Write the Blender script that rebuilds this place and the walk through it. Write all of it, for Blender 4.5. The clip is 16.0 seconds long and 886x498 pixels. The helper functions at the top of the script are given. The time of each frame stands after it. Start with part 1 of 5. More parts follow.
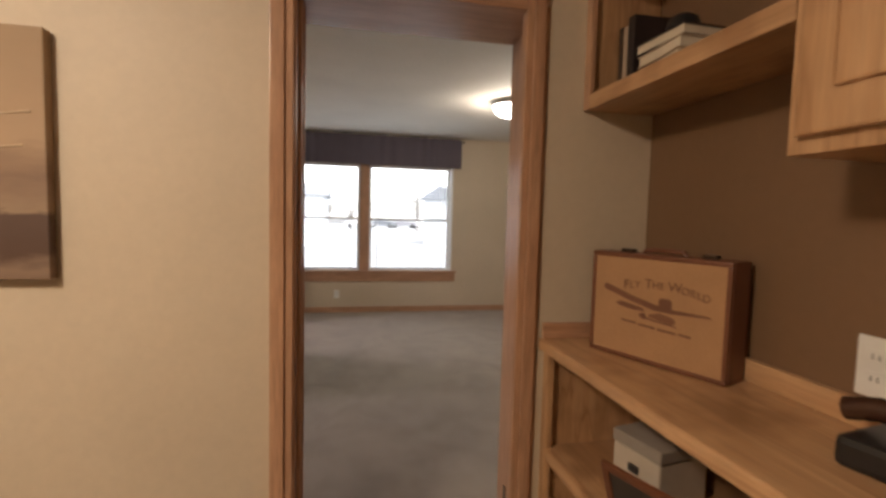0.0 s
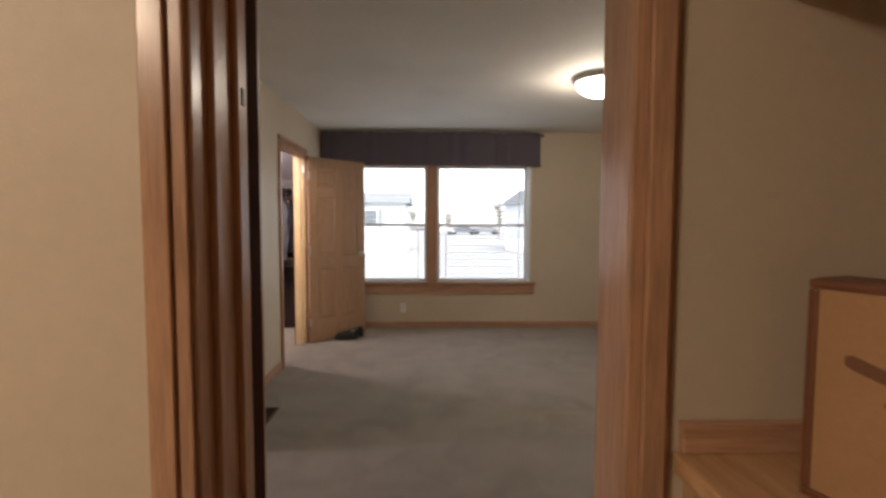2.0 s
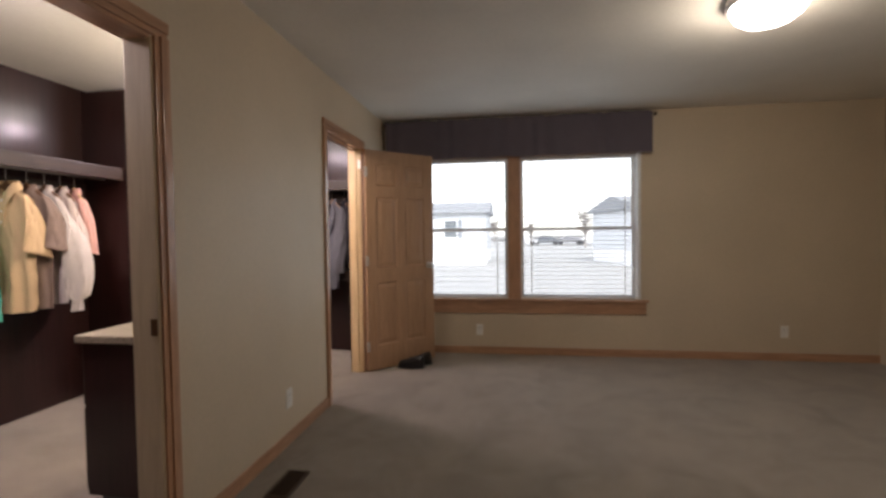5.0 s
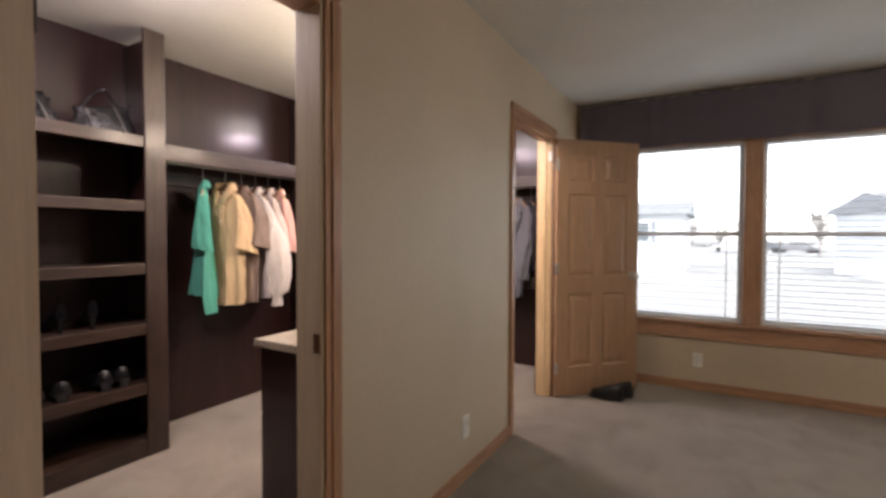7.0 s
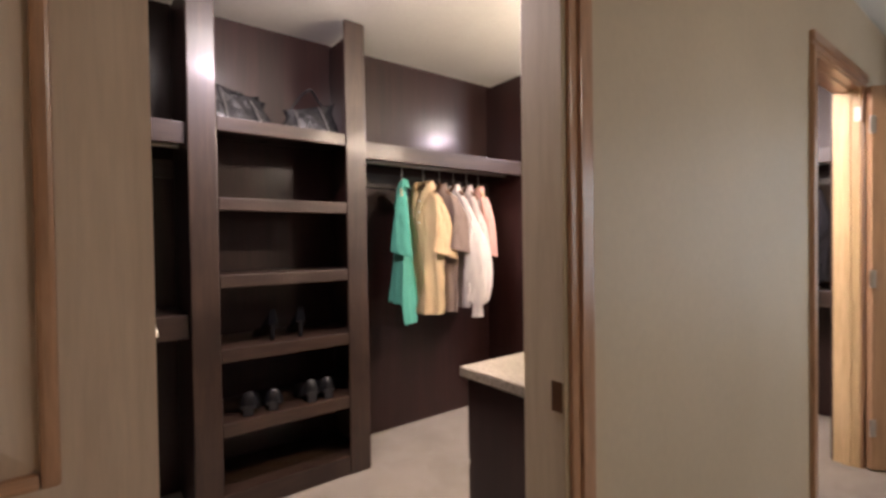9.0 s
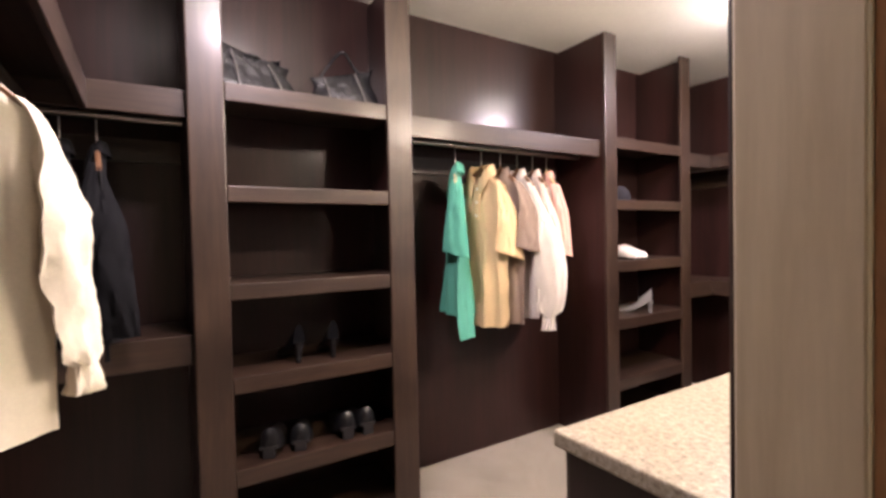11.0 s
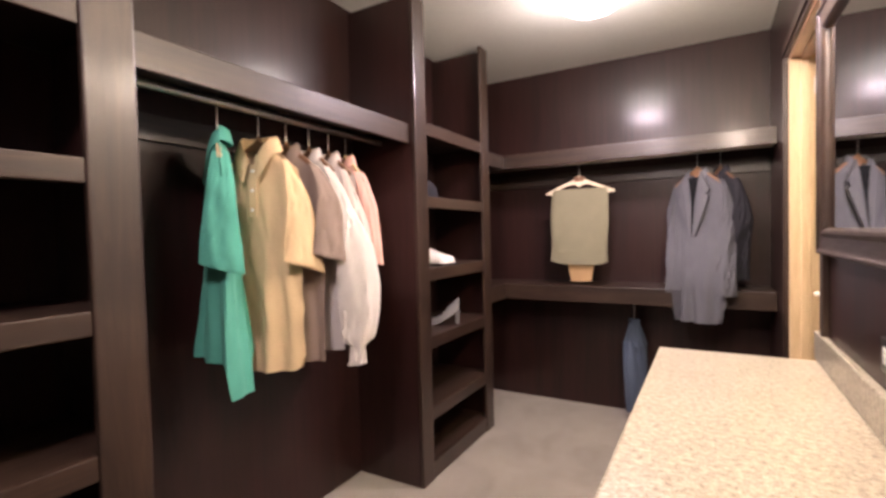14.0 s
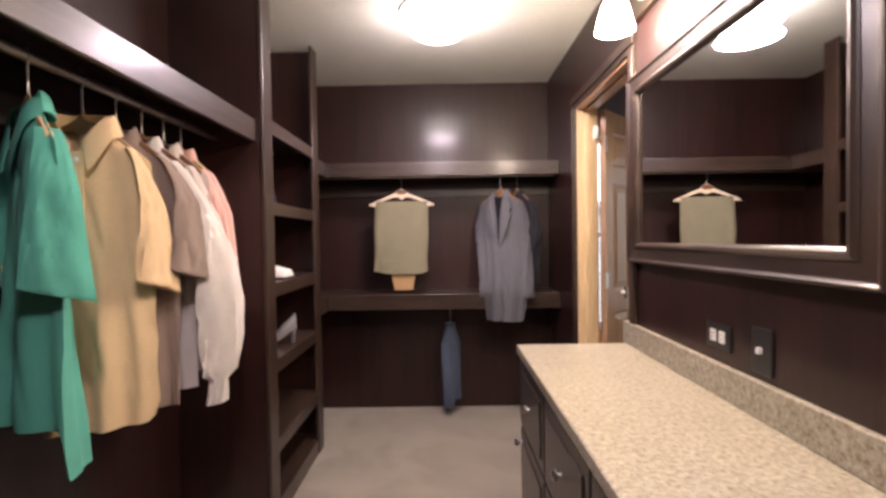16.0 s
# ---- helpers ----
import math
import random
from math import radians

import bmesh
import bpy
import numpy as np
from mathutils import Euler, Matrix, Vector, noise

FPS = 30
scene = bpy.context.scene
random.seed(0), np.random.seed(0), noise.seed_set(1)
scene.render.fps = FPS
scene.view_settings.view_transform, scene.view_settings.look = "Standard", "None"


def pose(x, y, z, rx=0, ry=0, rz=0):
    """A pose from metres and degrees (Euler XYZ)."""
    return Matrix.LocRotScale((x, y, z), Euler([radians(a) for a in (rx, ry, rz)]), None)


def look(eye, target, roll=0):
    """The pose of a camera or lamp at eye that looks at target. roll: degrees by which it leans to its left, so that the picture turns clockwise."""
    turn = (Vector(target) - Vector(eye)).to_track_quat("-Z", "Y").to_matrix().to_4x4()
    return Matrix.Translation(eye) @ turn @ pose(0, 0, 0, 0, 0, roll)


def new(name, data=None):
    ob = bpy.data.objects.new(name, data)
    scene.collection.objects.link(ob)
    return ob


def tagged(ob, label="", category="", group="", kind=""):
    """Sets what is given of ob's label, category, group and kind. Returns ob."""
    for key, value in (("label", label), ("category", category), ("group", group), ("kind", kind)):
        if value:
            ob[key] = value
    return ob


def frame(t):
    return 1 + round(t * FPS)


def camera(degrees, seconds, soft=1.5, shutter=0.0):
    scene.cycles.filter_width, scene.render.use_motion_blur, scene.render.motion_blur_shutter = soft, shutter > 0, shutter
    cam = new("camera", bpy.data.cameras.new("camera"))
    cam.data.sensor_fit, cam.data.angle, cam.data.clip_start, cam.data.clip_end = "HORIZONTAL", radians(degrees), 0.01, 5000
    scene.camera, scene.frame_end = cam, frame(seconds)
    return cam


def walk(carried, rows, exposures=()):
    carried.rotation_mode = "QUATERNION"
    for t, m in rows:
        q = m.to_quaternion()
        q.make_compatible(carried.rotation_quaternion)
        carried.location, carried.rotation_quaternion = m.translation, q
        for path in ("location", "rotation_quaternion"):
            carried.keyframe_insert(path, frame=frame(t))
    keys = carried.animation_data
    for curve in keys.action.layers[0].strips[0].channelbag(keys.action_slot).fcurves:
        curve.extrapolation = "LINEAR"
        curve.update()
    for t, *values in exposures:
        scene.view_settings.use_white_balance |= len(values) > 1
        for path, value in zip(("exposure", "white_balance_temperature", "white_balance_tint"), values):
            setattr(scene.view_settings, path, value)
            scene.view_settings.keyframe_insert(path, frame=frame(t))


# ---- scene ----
cam = camera(86.5, 16.0, 3.0, 0.4)
PATH = [
    (0, (0.378, 0.11, 1.347), (0.779, 2.064, 1.208), 1.5),
    (0.5, (0.444, 0.316, 1.342), (0.785, 2.284, 1.226), 0.9),
    (1, (0.519, 0.479, 1.341), (0.756, 2.462, 1.241), -0),
    (1.5, (0.565, 0.625, 1.337), (0.699, 2.618, 1.232), -0.4),
    (2, (0.596, 0.779, 1.332), (0.648, 2.775, 1.214), 0.2),
    (2.5, (0.63, 0.945, 1.321), (0.612, 2.942, 1.224), 0.1),
    (3, (0.654, 1.105, 1.317), (0.564, 3.101, 1.24), -0.2),
    (4.25, (0.638, 1.573, 1.281), (0.455, 3.565, 1.212), -0.5),
    (5.5, (0.559, 1.882, 1.245), (0.13, 3.835, 1.184), -0.8),
    (6, (0.532, 2.016, 1.242), (-0.086, 3.917, 1.193), -0.6),
    (6.5, (0.456, 2.148, 1.251), (-0.356, 3.975, 1.2), -0),
    (7, (0.355, 2.255, 1.263), (-0.644, 3.987, 1.206), 0.2),
    (7.5, (0.241, 2.337, 1.261), (-0.928, 3.959, 1.211), -0),
    (8, (0.122, 2.407, 1.268), (-1.198, 3.908, 1.216), -0.7),
    (8.5, (0, 2.488, 1.26), (-1.456, 3.859, 1.215), -0.9),
    (9, (-0.131, 2.584, 1.238), (-1.712, 3.808, 1.206), -0.8),
    (10.25, (-0.432, 2.753, 1.248), (-2.155, 3.768, 1.205), -1.05),
    (11.5, (-0.704, 2.914, 1.257), (-2.349, 4.05, 1.203), -1.3),
    (12, (-0.812, 3.003, 1.268), (-2.383, 4.24, 1.223), -1.1),
    (12.5, (-0.922, 3.066, 1.277), (-2.382, 4.432, 1.237), -0.9),
    (13, (-1, 3.111, 1.273), (-2.335, 4.6, 1.231), -1.1),
    (13.5, (-1.092, 3.15, 1.259), (-2.27, 4.765, 1.215), -1.8),
    (14, (-1.175, 3.175, 1.255), (-2.165, 4.912, 1.193), -1.4),
    (14.5, (-1.28, 3.187, 1.248), (-2.04, 5.036, 1.195), -0.6),
    (15, (-1.388, 3.162, 1.264), (-1.904, 5.094, 1.216), -0),
    (15.5, (-1.524, 3.116, 1.28), (-1.772, 5.1, 1.235), -0.2),
    (16, (-1.639, 3.08, 1.275), (-1.651, 5.08, 1.23), -0.9),
]
walk(cam, [(t, look(eye, target, roll)) for t, eye, target, roll in PATH], [(0.0, 2.2), (1.2, 1.95), (2.5, 1.85), (5.5, 1.6), (7.0, 1.85), (9.0, 2.15), (11.5, 2.48), (13.5, 2.25), (16.0, 1.78)])

# ---- world and light ----
world = bpy.data.worlds.new("sky")
scene.world = world
world.use_nodes = True
wn = world.node_tree.nodes
sky = wn.new("ShaderNodeTexSky")
sky.sky_type = "NISHITA"
sky.sun_disc = False
sky.sun_elevation, sky.sun_rotation = radians(52), radians(200)
sky.dust_density = 0.8
wn["Background"].inputs["Strength"].default_value = 0.15
haze = wn.new("ShaderNodeHueSaturation")
haze.inputs["Saturation"].default_value, haze.inputs["Value"].default_value = 0.25, 1.3
world.node_tree.links.new(sky.outputs["Color"], haze.inputs["Color"])
world.node_tree.links.new(haze.outputs["Color"], wn["Background"].inputs["Color"])


def lamp(name, kind, m, energy, color, size=0.1, size_y=None):
    d = bpy.data.lights.new(name, kind)
    d.energy, d.color = energy, color
    if kind == "AREA":
        if size_y:
            d.shape, d.size, d.size_y = "RECTANGLE", size, size_y
        else:
            d.shape, d.size = "DISK", size
    elif kind == "SUN":
        d.angle = size
    else:
        d.shadow_soft_size = size
    ob = new(name, d)
    ob.matrix_world = m
    return ob


lamp("sun", "SUN", look((6, -10, 20), (0, 10, 0)), 1.5, (1.0, 0.96, 0.9), radians(12))
# daylight through the two panes of the bedroom window
for wx in (-0.03, 1.25):
    lamp("window_daylight", "AREA", look((wx, 6.60, 1.32), (wx, 0.0, 1.9)), 0.95, (0.80, 0.91, 1.0), 1.1, 1.35)
CLOSET_TINT = (1.0, 0.785, 0.90)
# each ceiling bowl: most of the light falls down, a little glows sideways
# the hall's bulb is added: its fixture is unseen and its place assumed
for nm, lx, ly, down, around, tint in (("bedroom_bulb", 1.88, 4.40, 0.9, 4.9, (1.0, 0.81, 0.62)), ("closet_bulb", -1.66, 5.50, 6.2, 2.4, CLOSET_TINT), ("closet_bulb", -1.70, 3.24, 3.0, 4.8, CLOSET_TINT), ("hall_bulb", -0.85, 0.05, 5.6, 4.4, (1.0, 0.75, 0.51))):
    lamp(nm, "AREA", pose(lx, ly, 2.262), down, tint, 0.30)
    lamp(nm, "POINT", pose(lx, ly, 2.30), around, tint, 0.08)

# ---- materials ----


def mat(name, rough=0.6, metal=0.0):
    m = bpy.data.materials.new(name)
    m.use_nodes = True
    b = m.node_tree.nodes["Principled BSDF"]
    b.inputs["Roughness"].default_value = rough
    b.inputs["Metallic"].default_value = metal
    return m, m.node_tree.nodes, m.node_tree.links, b


def mapped(n, l, scale, random_shift=False):
    tc = n.new("ShaderNodeTexCoord")
    mp = n.new("ShaderNodeMapping")
    mp.inputs["Scale"].default_value = scale
    l.new(tc.outputs["Object"], mp.inputs["Vector"])
    if random_shift:
        oi = n.new("ShaderNodeObjectInfo")
        mul = n.new("ShaderNodeMath")
        mul.operation = "MULTIPLY"
        mul.inputs[1].default_value = 37.0
        l.new(oi.outputs["Random"], mul.inputs[0])
        l.new(mul.outputs[0], mp.inputs["Location"])
    return mp.outputs["Vector"]


def tex_noise(n, l, vec, scale, detail=4.0, rough=0.55, distort=0.0):
    t = n.new("ShaderNodeTexNoise")
    t.inputs["Scale"].default_value = scale
    t.inputs["Detail"].default_value = detail
    t.inputs["Roughness"].default_value = rough
    t.inputs["Distortion"].default_value = distort
    l.new(vec, t.inputs["Vector"])
    return t.outputs["Fac"]


def ramp(n, l, fac, stops):
    r = n.new("ShaderNodeValToRGB")
    e = r.color_ramp.elements
    while len(e) < len(stops):
        e.new(0.5)
    for i, (p, c) in enumerate(stops):
        e[i].position, e[i].color = p, (*c, 1)
    l.new(fac, r.inputs["Fac"])
    return r.outputs["Color"]


def mixed(n, l, a, b, fac=0.5, mode="MULTIPLY"):
    m = n.new("ShaderNodeMix")
    m.data_type, m.blend_type = "RGBA", mode
    if isinstance(fac, float):
        m.inputs["Factor"].default_value = fac
    else:
        l.new(fac, m.inputs["Factor"])
    l.new(a, m.inputs["A"])
    l.new(b, m.inputs["B"])
    return m.outputs["Result"]


def bump(n, l, b, height, strength, dist=0.004):
    k = n.new("ShaderNodeBump")
    k.inputs["Strength"].default_value = strength
    k.inputs["Distance"].default_value = dist
    l.new(height, k.inputs["Height"])
    l.new(k.outputs["Normal"], b.inputs["Normal"])


def shade(c, k):
    return tuple(v * k for v in c)


def paint(name, c, rough=0.55, grain=0.25, scale=180):
    m, n, l, b = mat(name, rough)
    v = mapped(n, l, (1, 1, 1))
    big = ramp(n, l, tex_noise(n, l, v, 1.3, 3), [(0.3, shade(c, 0.93)), (0.7, shade(c, 1.04))])
    fine = ramp(n, l, tex_noise(n, l, v, 40, 3), [(0.3, (0.95,) * 3), (0.7, (1.0,) * 3)])
    l.new(mixed(n, l, big, fine, 1.0), b.inputs["Base Color"])
    bump(n, l, b, tex_noise(n, l, v, scale, 2), grain, 0.002)
    return m


def wood(name, c1, c2, rough=0.4, axis="z", grain=1.0, coat=0.0, scale=1.0, knots=False):
    """Grain runs along the axis."""
    m, n, l, b = mat(name, rough)
    s = {"x": (0.7, 9, 9), "y": (9, 0.7, 9), "z": (9, 9, 0.7)}[axis]
    v = mapped(n, l, tuple(k * scale for k in s), True)
    f1 = tex_noise(n, l, v, 2.2, 5, 0.6, 1.2)
    col = ramp(n, l, f1, [(0.25, c2), (0.5, tuple((p + q) / 2 for p, q in zip(c1, c2))), (0.75, c1)])
    f2 = tex_noise(n, l, v, 14, 4, 0.6)
    pores = ramp(n, l, f2, [(0.38, (0.62,) * 3), (0.6, (1.0,) * 3)])
    col = mixed(n, l, col, pores, 0.55 * grain)
    if knots:
        v2 = mapped(n, l, (3, 3, 3), True)
        k = ramp(n, l, tex_noise(n, l, v2, 1.1, 3), [(0.36, (0.46, 0.38, 0.32)), (0.50, (1.0,) * 3)])
        col = mixed(n, l, col, k, 0.6)
        streak = {"x": (0.25, 2, 2), "y": (2, 0.25, 2), "z": (2, 2, 0.25)}[axis]
        vein = ramp(n, l, tex_noise(n, l, mapped(n, l, streak, True), 2.6, 4, 0.55, 1.4), [(0.455, (1.0,) * 3), (0.49, (0.62, 0.52, 0.44)), (0.505, (1.0,) * 3)])
        col = mixed(n, l, col, vein, 0.6)
    l.new(col, b.inputs["Base Color"])
    r = n.new("ShaderNodeMapRange")
    r.inputs["To Min"].default_value, r.inputs["To Max"].default_value = rough * 0.8, min(1, rough * 1.3)
    l.new(f2, r.inputs["Value"])
    l.new(r.outputs["Result"], b.inputs["Roughness"])
    b.inputs["Coat Weight"].default_value = coat
    b.inputs["Coat Roughness"].default_value = 0.18
    bump(n, l, b, f2, 0.12, 0.001)
    return m


def cloth(name, c, rough=0.9, weave=700, stripe=None):
    m, n, l, b = mat(name, rough)
    v = mapped(n, l, (1, 1, 1))
    col = ramp(n, l, tex_noise(n, l, v, 9, 4), [(0.3, shade(c, 0.93)), (0.7, shade(c, 1.03))])
    fine = ramp(n, l, tex_noise(n, l, v, weave / 4, 2), [(0.3, (0.93,) * 3), (0.7, (1.0,) * 3)])
    col = mixed(n, l, col, fine, 1.0)
    if stripe:
        w = n.new("ShaderNodeTexWave")
        w.inputs["Scale"].default_value = stripe
        w.bands_direction = "Z"
        l.new(mapped(n, l, (1, 1, 1)), w.inputs["Vector"])
        col = mixed(n, l, col, ramp(n, l, w.outputs["Fac"], [(0.35, (0.72, 0.62, 0.6)), (0.6, (1.0,) * 3)]), 0.8)
    l.new(col, b.inputs["Base Color"])
    b.inputs["Sheen Weight"].default_value = 0.03
    b.inputs["Specular IOR Level"].default_value = 0.15
    bump(n, l, b, tex_noise(n, l, v, weave, 2), 0.12, 0.0006)
    return m


def plain(name, c, rough=0.5, metal=0.0):
    m, n, l, b = mat(name, rough, metal)
    v = mapped(n, l, (1, 1, 1))
    l.new(ramp(n, l, tex_noise(n, l, v, 14, 4), [(0.3, shade(c, 0.9)), (0.7, shade(c, 1.05))]), b.inputs["Base Color"])
    return m


def glow(name, c, power):
    m, n, l, b = mat(name, 0.4)
    b.inputs["Base Color"].default_value = (0.9, 0.88, 0.82, 1)
    b.inputs["Emission Color"].default_value = (*c, 1)
    b.inputs["Emission Strength"].default_value = power
    return m


def carpet_material():
    m, n, l, b = mat("carpet_beige", 1.0)
    v = mapped(n, l, (1, 1, 1))
    c = (0.270, 0.224, 0.176)
    big = ramp(n, l, tex_noise(n, l, v, 3.2, 5, 0.65, 0.6), [(0.32, shade(c, 0.74)), (0.52, c), (0.7, shade(c, 1.14))])
    tuft = ramp(n, l, tex_noise(n, l, v, 140, 3), [(0.3, (0.70,) * 3), (0.65, (1.0,) * 3)])
    l.new(mixed(n, l, big, tuft, 0.9), b.inputs["Base Color"])
    b.inputs["Sheen Weight"].default_value = 0.3
    bump(n, l, b, tex_noise(n, l, v, 160, 3), 0.8, 0.01)
    return m


def counter_material():
    m, n, l, b = mat("speckled_stone_laminate", 0.28)
    v = mapped(n, l, (1, 1, 1))
    base = ramp(n, l, tex_noise(n, l, v, 75, 6, 0.78), [(0.35, (0.15, 0.126, 0.093)), (0.45, (0.305, 0.266, 0.205)), (0.56, (0.405, 0.368, 0.298)), (0.68, (0.49, 0.457, 0.385))])
    fl = ramp(n, l, tex_noise(n, l, mapped(n, l, (1.7, 0.8, 1)), 85, 4, 0.6, 0.6), [(0.34, (0.50, 0.43, 0.35)), (0.44, (1.0,) * 3)])
    pale = ramp(n, l, tex_noise(n, l, mapped(n, l, (0.9, 1.6, 1), False), 60, 3), [(0.40, (0.80, 0.78, 0.74)), (0.60, (1.0,) * 3)])
    cloud = ramp(n, l, tex_noise(n, l, v, 7, 3), [(0.35, (0.90, 0.89, 0.86)), (0.65, (1.0,) * 3)])
    l.new(mixed(n, l, mixed(n, l, mixed(n, l, base, fl, 0.75), pale, 0.8), cloud, 1.0), b.inputs["Base Color"])
    return m


def panel_material():
    """Espresso veneer in vertical strips with a satin lacquer."""
    m, n, l, b = mat("espresso_panel", 0.22)
    v = mapped(n, l, (14, 14, 0.8))
    f = tex_noise(n, l, v, 2.5, 5, 0.6, 0.8)
    col = ramp(n, l, f, [(0.25, (0.0150, 0.0043, 0.0038)), (0.75, (0.031, 0.0090, 0.0072))])
    strips = ramp(n, l, tex_noise(n, l, mapped(n, l, (1, 1, 0.02)), 5.0, 1), [(0.42, (0.66,) * 3), (0.58, (1.0,) * 3)])
    l.new(mixed(n, l, col, strips, 0.8), b.inputs["Base Color"])
    b.inputs["Roughness"].default_value = 0.52
    b.inputs["Specular IOR Level"].default_value = 0.28
    b.inputs["Coat Weight"].default_value = 0.55
    r = n.new("ShaderNodeMapRange")
    r.inputs["To Min"].default_value, r.inputs["To Max"].default_value = 0.13, 0.25
    l.new(tex_noise(n, l, mapped(n, l, (9, 9, 0.9)), 1.6, 4), r.inputs["Value"])
    l.new(r.outputs["Result"], b.inputs["Coat Roughness"])
    bump(n, l, b, tex_noise(n, l, mapped(n, l, (60, 60, 6)), 2, 3), 0.02, 0.0006)
    return m


WALL = paint("tan_wall_paint", (0.60, 0.508, 0.385))
CEIL = paint("ceiling_texture_paint", (0.79, 0.77, 0.72), 0.8, 0.6, 90)
ACCENT = paint("brown_accent_paint", (0.20, 0.115, 0.06), 0.6)
CARPET = carpet_material()
OAK = wood("oak_trim", (0.60, 0.36, 0.225), (0.37, 0.195, 0.112), 0.32, "z", 1.0, 0.4)
OAK_Y = wood("oak_trim_along_y", (0.60, 0.36, 0.225), (0.37, 0.195, 0.112), 0.32, "y", 1.0, 0.4)
OAK_X = wood("oak_trim_along_x", (0.60, 0.36, 0.225), (0.37, 0.195, 0.112), 0.32, "x", 1.0, 0.4)
DOOR = wood("oak_door_veneer", (0.43, 0.265, 0.155), (0.33, 0.19, 0.105), 0.42, "z", 0.7, 0.1)
JAMB = wood("pale_oak_jamb", (0.68, 0.50, 0.30), (0.52, 0.36, 0.20), 0.4, "z", 0.6)
HICK_Y = wood("hickory_along_y", (0.62, 0.385, 0.21), (0.44, 0.245, 0.118), 0.35, "y", 0.6, 0.15, 0.8, True)
HICK = wood("hickory", (0.62, 0.385, 0.21), (0.44, 0.245, 0.118), 0.35, "z", 0.6, 0.15, 0.8, True)
PANEL = panel_material()
DARK = wood("espresso_wood", (0.050, 0.0272, 0.0172), (0.0165, 0.0082, 0.0055), 0.42, "z", 0.7, 0.45, 1.0, True)
DARK_Y = wood("espresso_wood_along_y", (0.050, 0.0272, 0.0172), (0.0165, 0.0082, 0.0055), 0.42, "y", 0.7, 0.45, 1.0, True)
DARK_X = wood("espresso_wood_along_x", (0.050, 0.0272, 0.0172), (0.0165, 0.0082, 0.0055), 0.42, "x", 0.7, 0.45, 1.0, True)
COUNTER = counter_material()
WHITE = plain("white_plastic", (0.78, 0.77, 0.74), 0.4)
VINYL = plain("white_vinyl", (0.80, 0.80, 0.80), 0.4)
BLACK = plain("black_plastic", (0.018, 0.017, 0.018), 0.35)
NICKEL = plain("brushed_nickel", (0.55, 0.53, 0.50), 0.28, 1.0)
BRONZE = plain("dark_bronze_metal", (0.07, 0.05, 0.04), 0.35, 0.9)
VENT = plain("brown_register_metal", (0.07, 0.045, 0.03), 0.5, 0.4)
GLOW = glow("lit_frosted_glass", (1.0, 0.93, 0.86), 4.0)
GLOW2 = glow("lit_frosted_shade", (1.0, 0.86, 0.62), 9.0)
JAMB2 = wood("taupe_wood_jamb", (0.60, 0.525, 0.39), (0.47, 0.395, 0.28), 0.45, "z", 0.3)
TANDOOR = wood("tan_door_veneer", (0.66, 0.525, 0.41), (0.56, 0.43, 0.33), 0.42, "z", 0.35)
VALANCE = cloth("dark_plum_fabric", (0.125, 0.108, 0.135), 0.65)
MIRROR, _n, _l, _b = mat("mirror_silver", 0.02, 1.0)
_b.inputs["Base Color"].default_value = (0.86, 0.87, 0.86, 1)
GLASS, _n, _l, _b = mat("clear_glass", 0.0)
_b.inputs["Transmission Weight"].default_value = 1.0
_b.inputs["IOR"].default_value = 1.1

# ---- builders ----


def brick_box(bm, x0, x1, y0, y1, z0, z1, bevel=0.0):
    m = Matrix.LocRotScale(((x0 + x1) / 2, (y0 + y1) / 2, (z0 + z1) / 2), None, (abs(x1 - x0), abs(y1 - y0), abs(z1 - z0)))
    r = bmesh.ops.create_cube(bm, size=1.0, matrix=m)
    if bevel:
        es = list({e for v in r["verts"] for e in v.link_edges})
        bmesh.ops.bevel(bm, geom=es, offset=bevel, segments=2, affect="EDGES", profile=0.6)
    return bm


def part(name, bm, material, parent=None, label="", smooth=False):
    me = bpy.data.meshes.new(name)
    bmesh.ops.recalc_face_normals(bm, faces=bm.faces)
    if smooth:
        for e in bm.edges:
            if len(e.link_faces) == 2 and e.calc_face_angle(0) > 0.75:
                e.smooth = False
    bm.to_mesh(me)
    bm.free()
    if smooth:
        for p in me.polygons:
            p.use_smooth = True
    me.materials.append(material)
    ob = new(name, me)
    if parent:
        ob.parent = parent
    if label:
        ob["label"] = label
    return ob


def slab(name, x0, x1, y0, y1, z0, z1, material, parent=None, bevel=0.0, label=""):
    return part(name, brick_box(bmesh.new(), x0, x1, y0, y1, z0, z1, bevel), material, parent, label)


def thing(name, m, label, category, group="", kind=""):
    ob = new(name)
    ob.empty_display_size = 0.1
    ob.matrix_world = m
    return tagged(ob, label, category, group, kind)


def loft(bm, rings, cap=True, closed=True):
    vs = [[bm.verts.new(p) for p in r] for r in rings]
    n = len(vs[0])
    for a, b in zip(vs, vs[1:]):
        for i in range(n if closed else n - 1):
            j = (i + 1) % n
            bm.faces.new((a[i], a[j], b[j], b[i]))
    if cap and closed:
        bm.faces.new(vs[0])
        bm.faces.new(list(reversed(vs[-1])))
    return bm


def lathe(bm, profile, n=32, centre=(0, 0, 0), axis="z"):
    rings = []
    for r, h in profile:
        ring = []
        for i in range(n):
            a = 2 * math.pi * i / n
            p = (r * math.cos(a), r * math.sin(a), h)
            if axis == "x":
                p = (h, r * math.cos(a), r * math.sin(a))
            elif axis == "y":
                p = (r * math.sin(a), h, r * math.cos(a))
            ring.append(Vector(p) + Vector(centre))
        rings.append(ring)
    return loft(bm, rings)


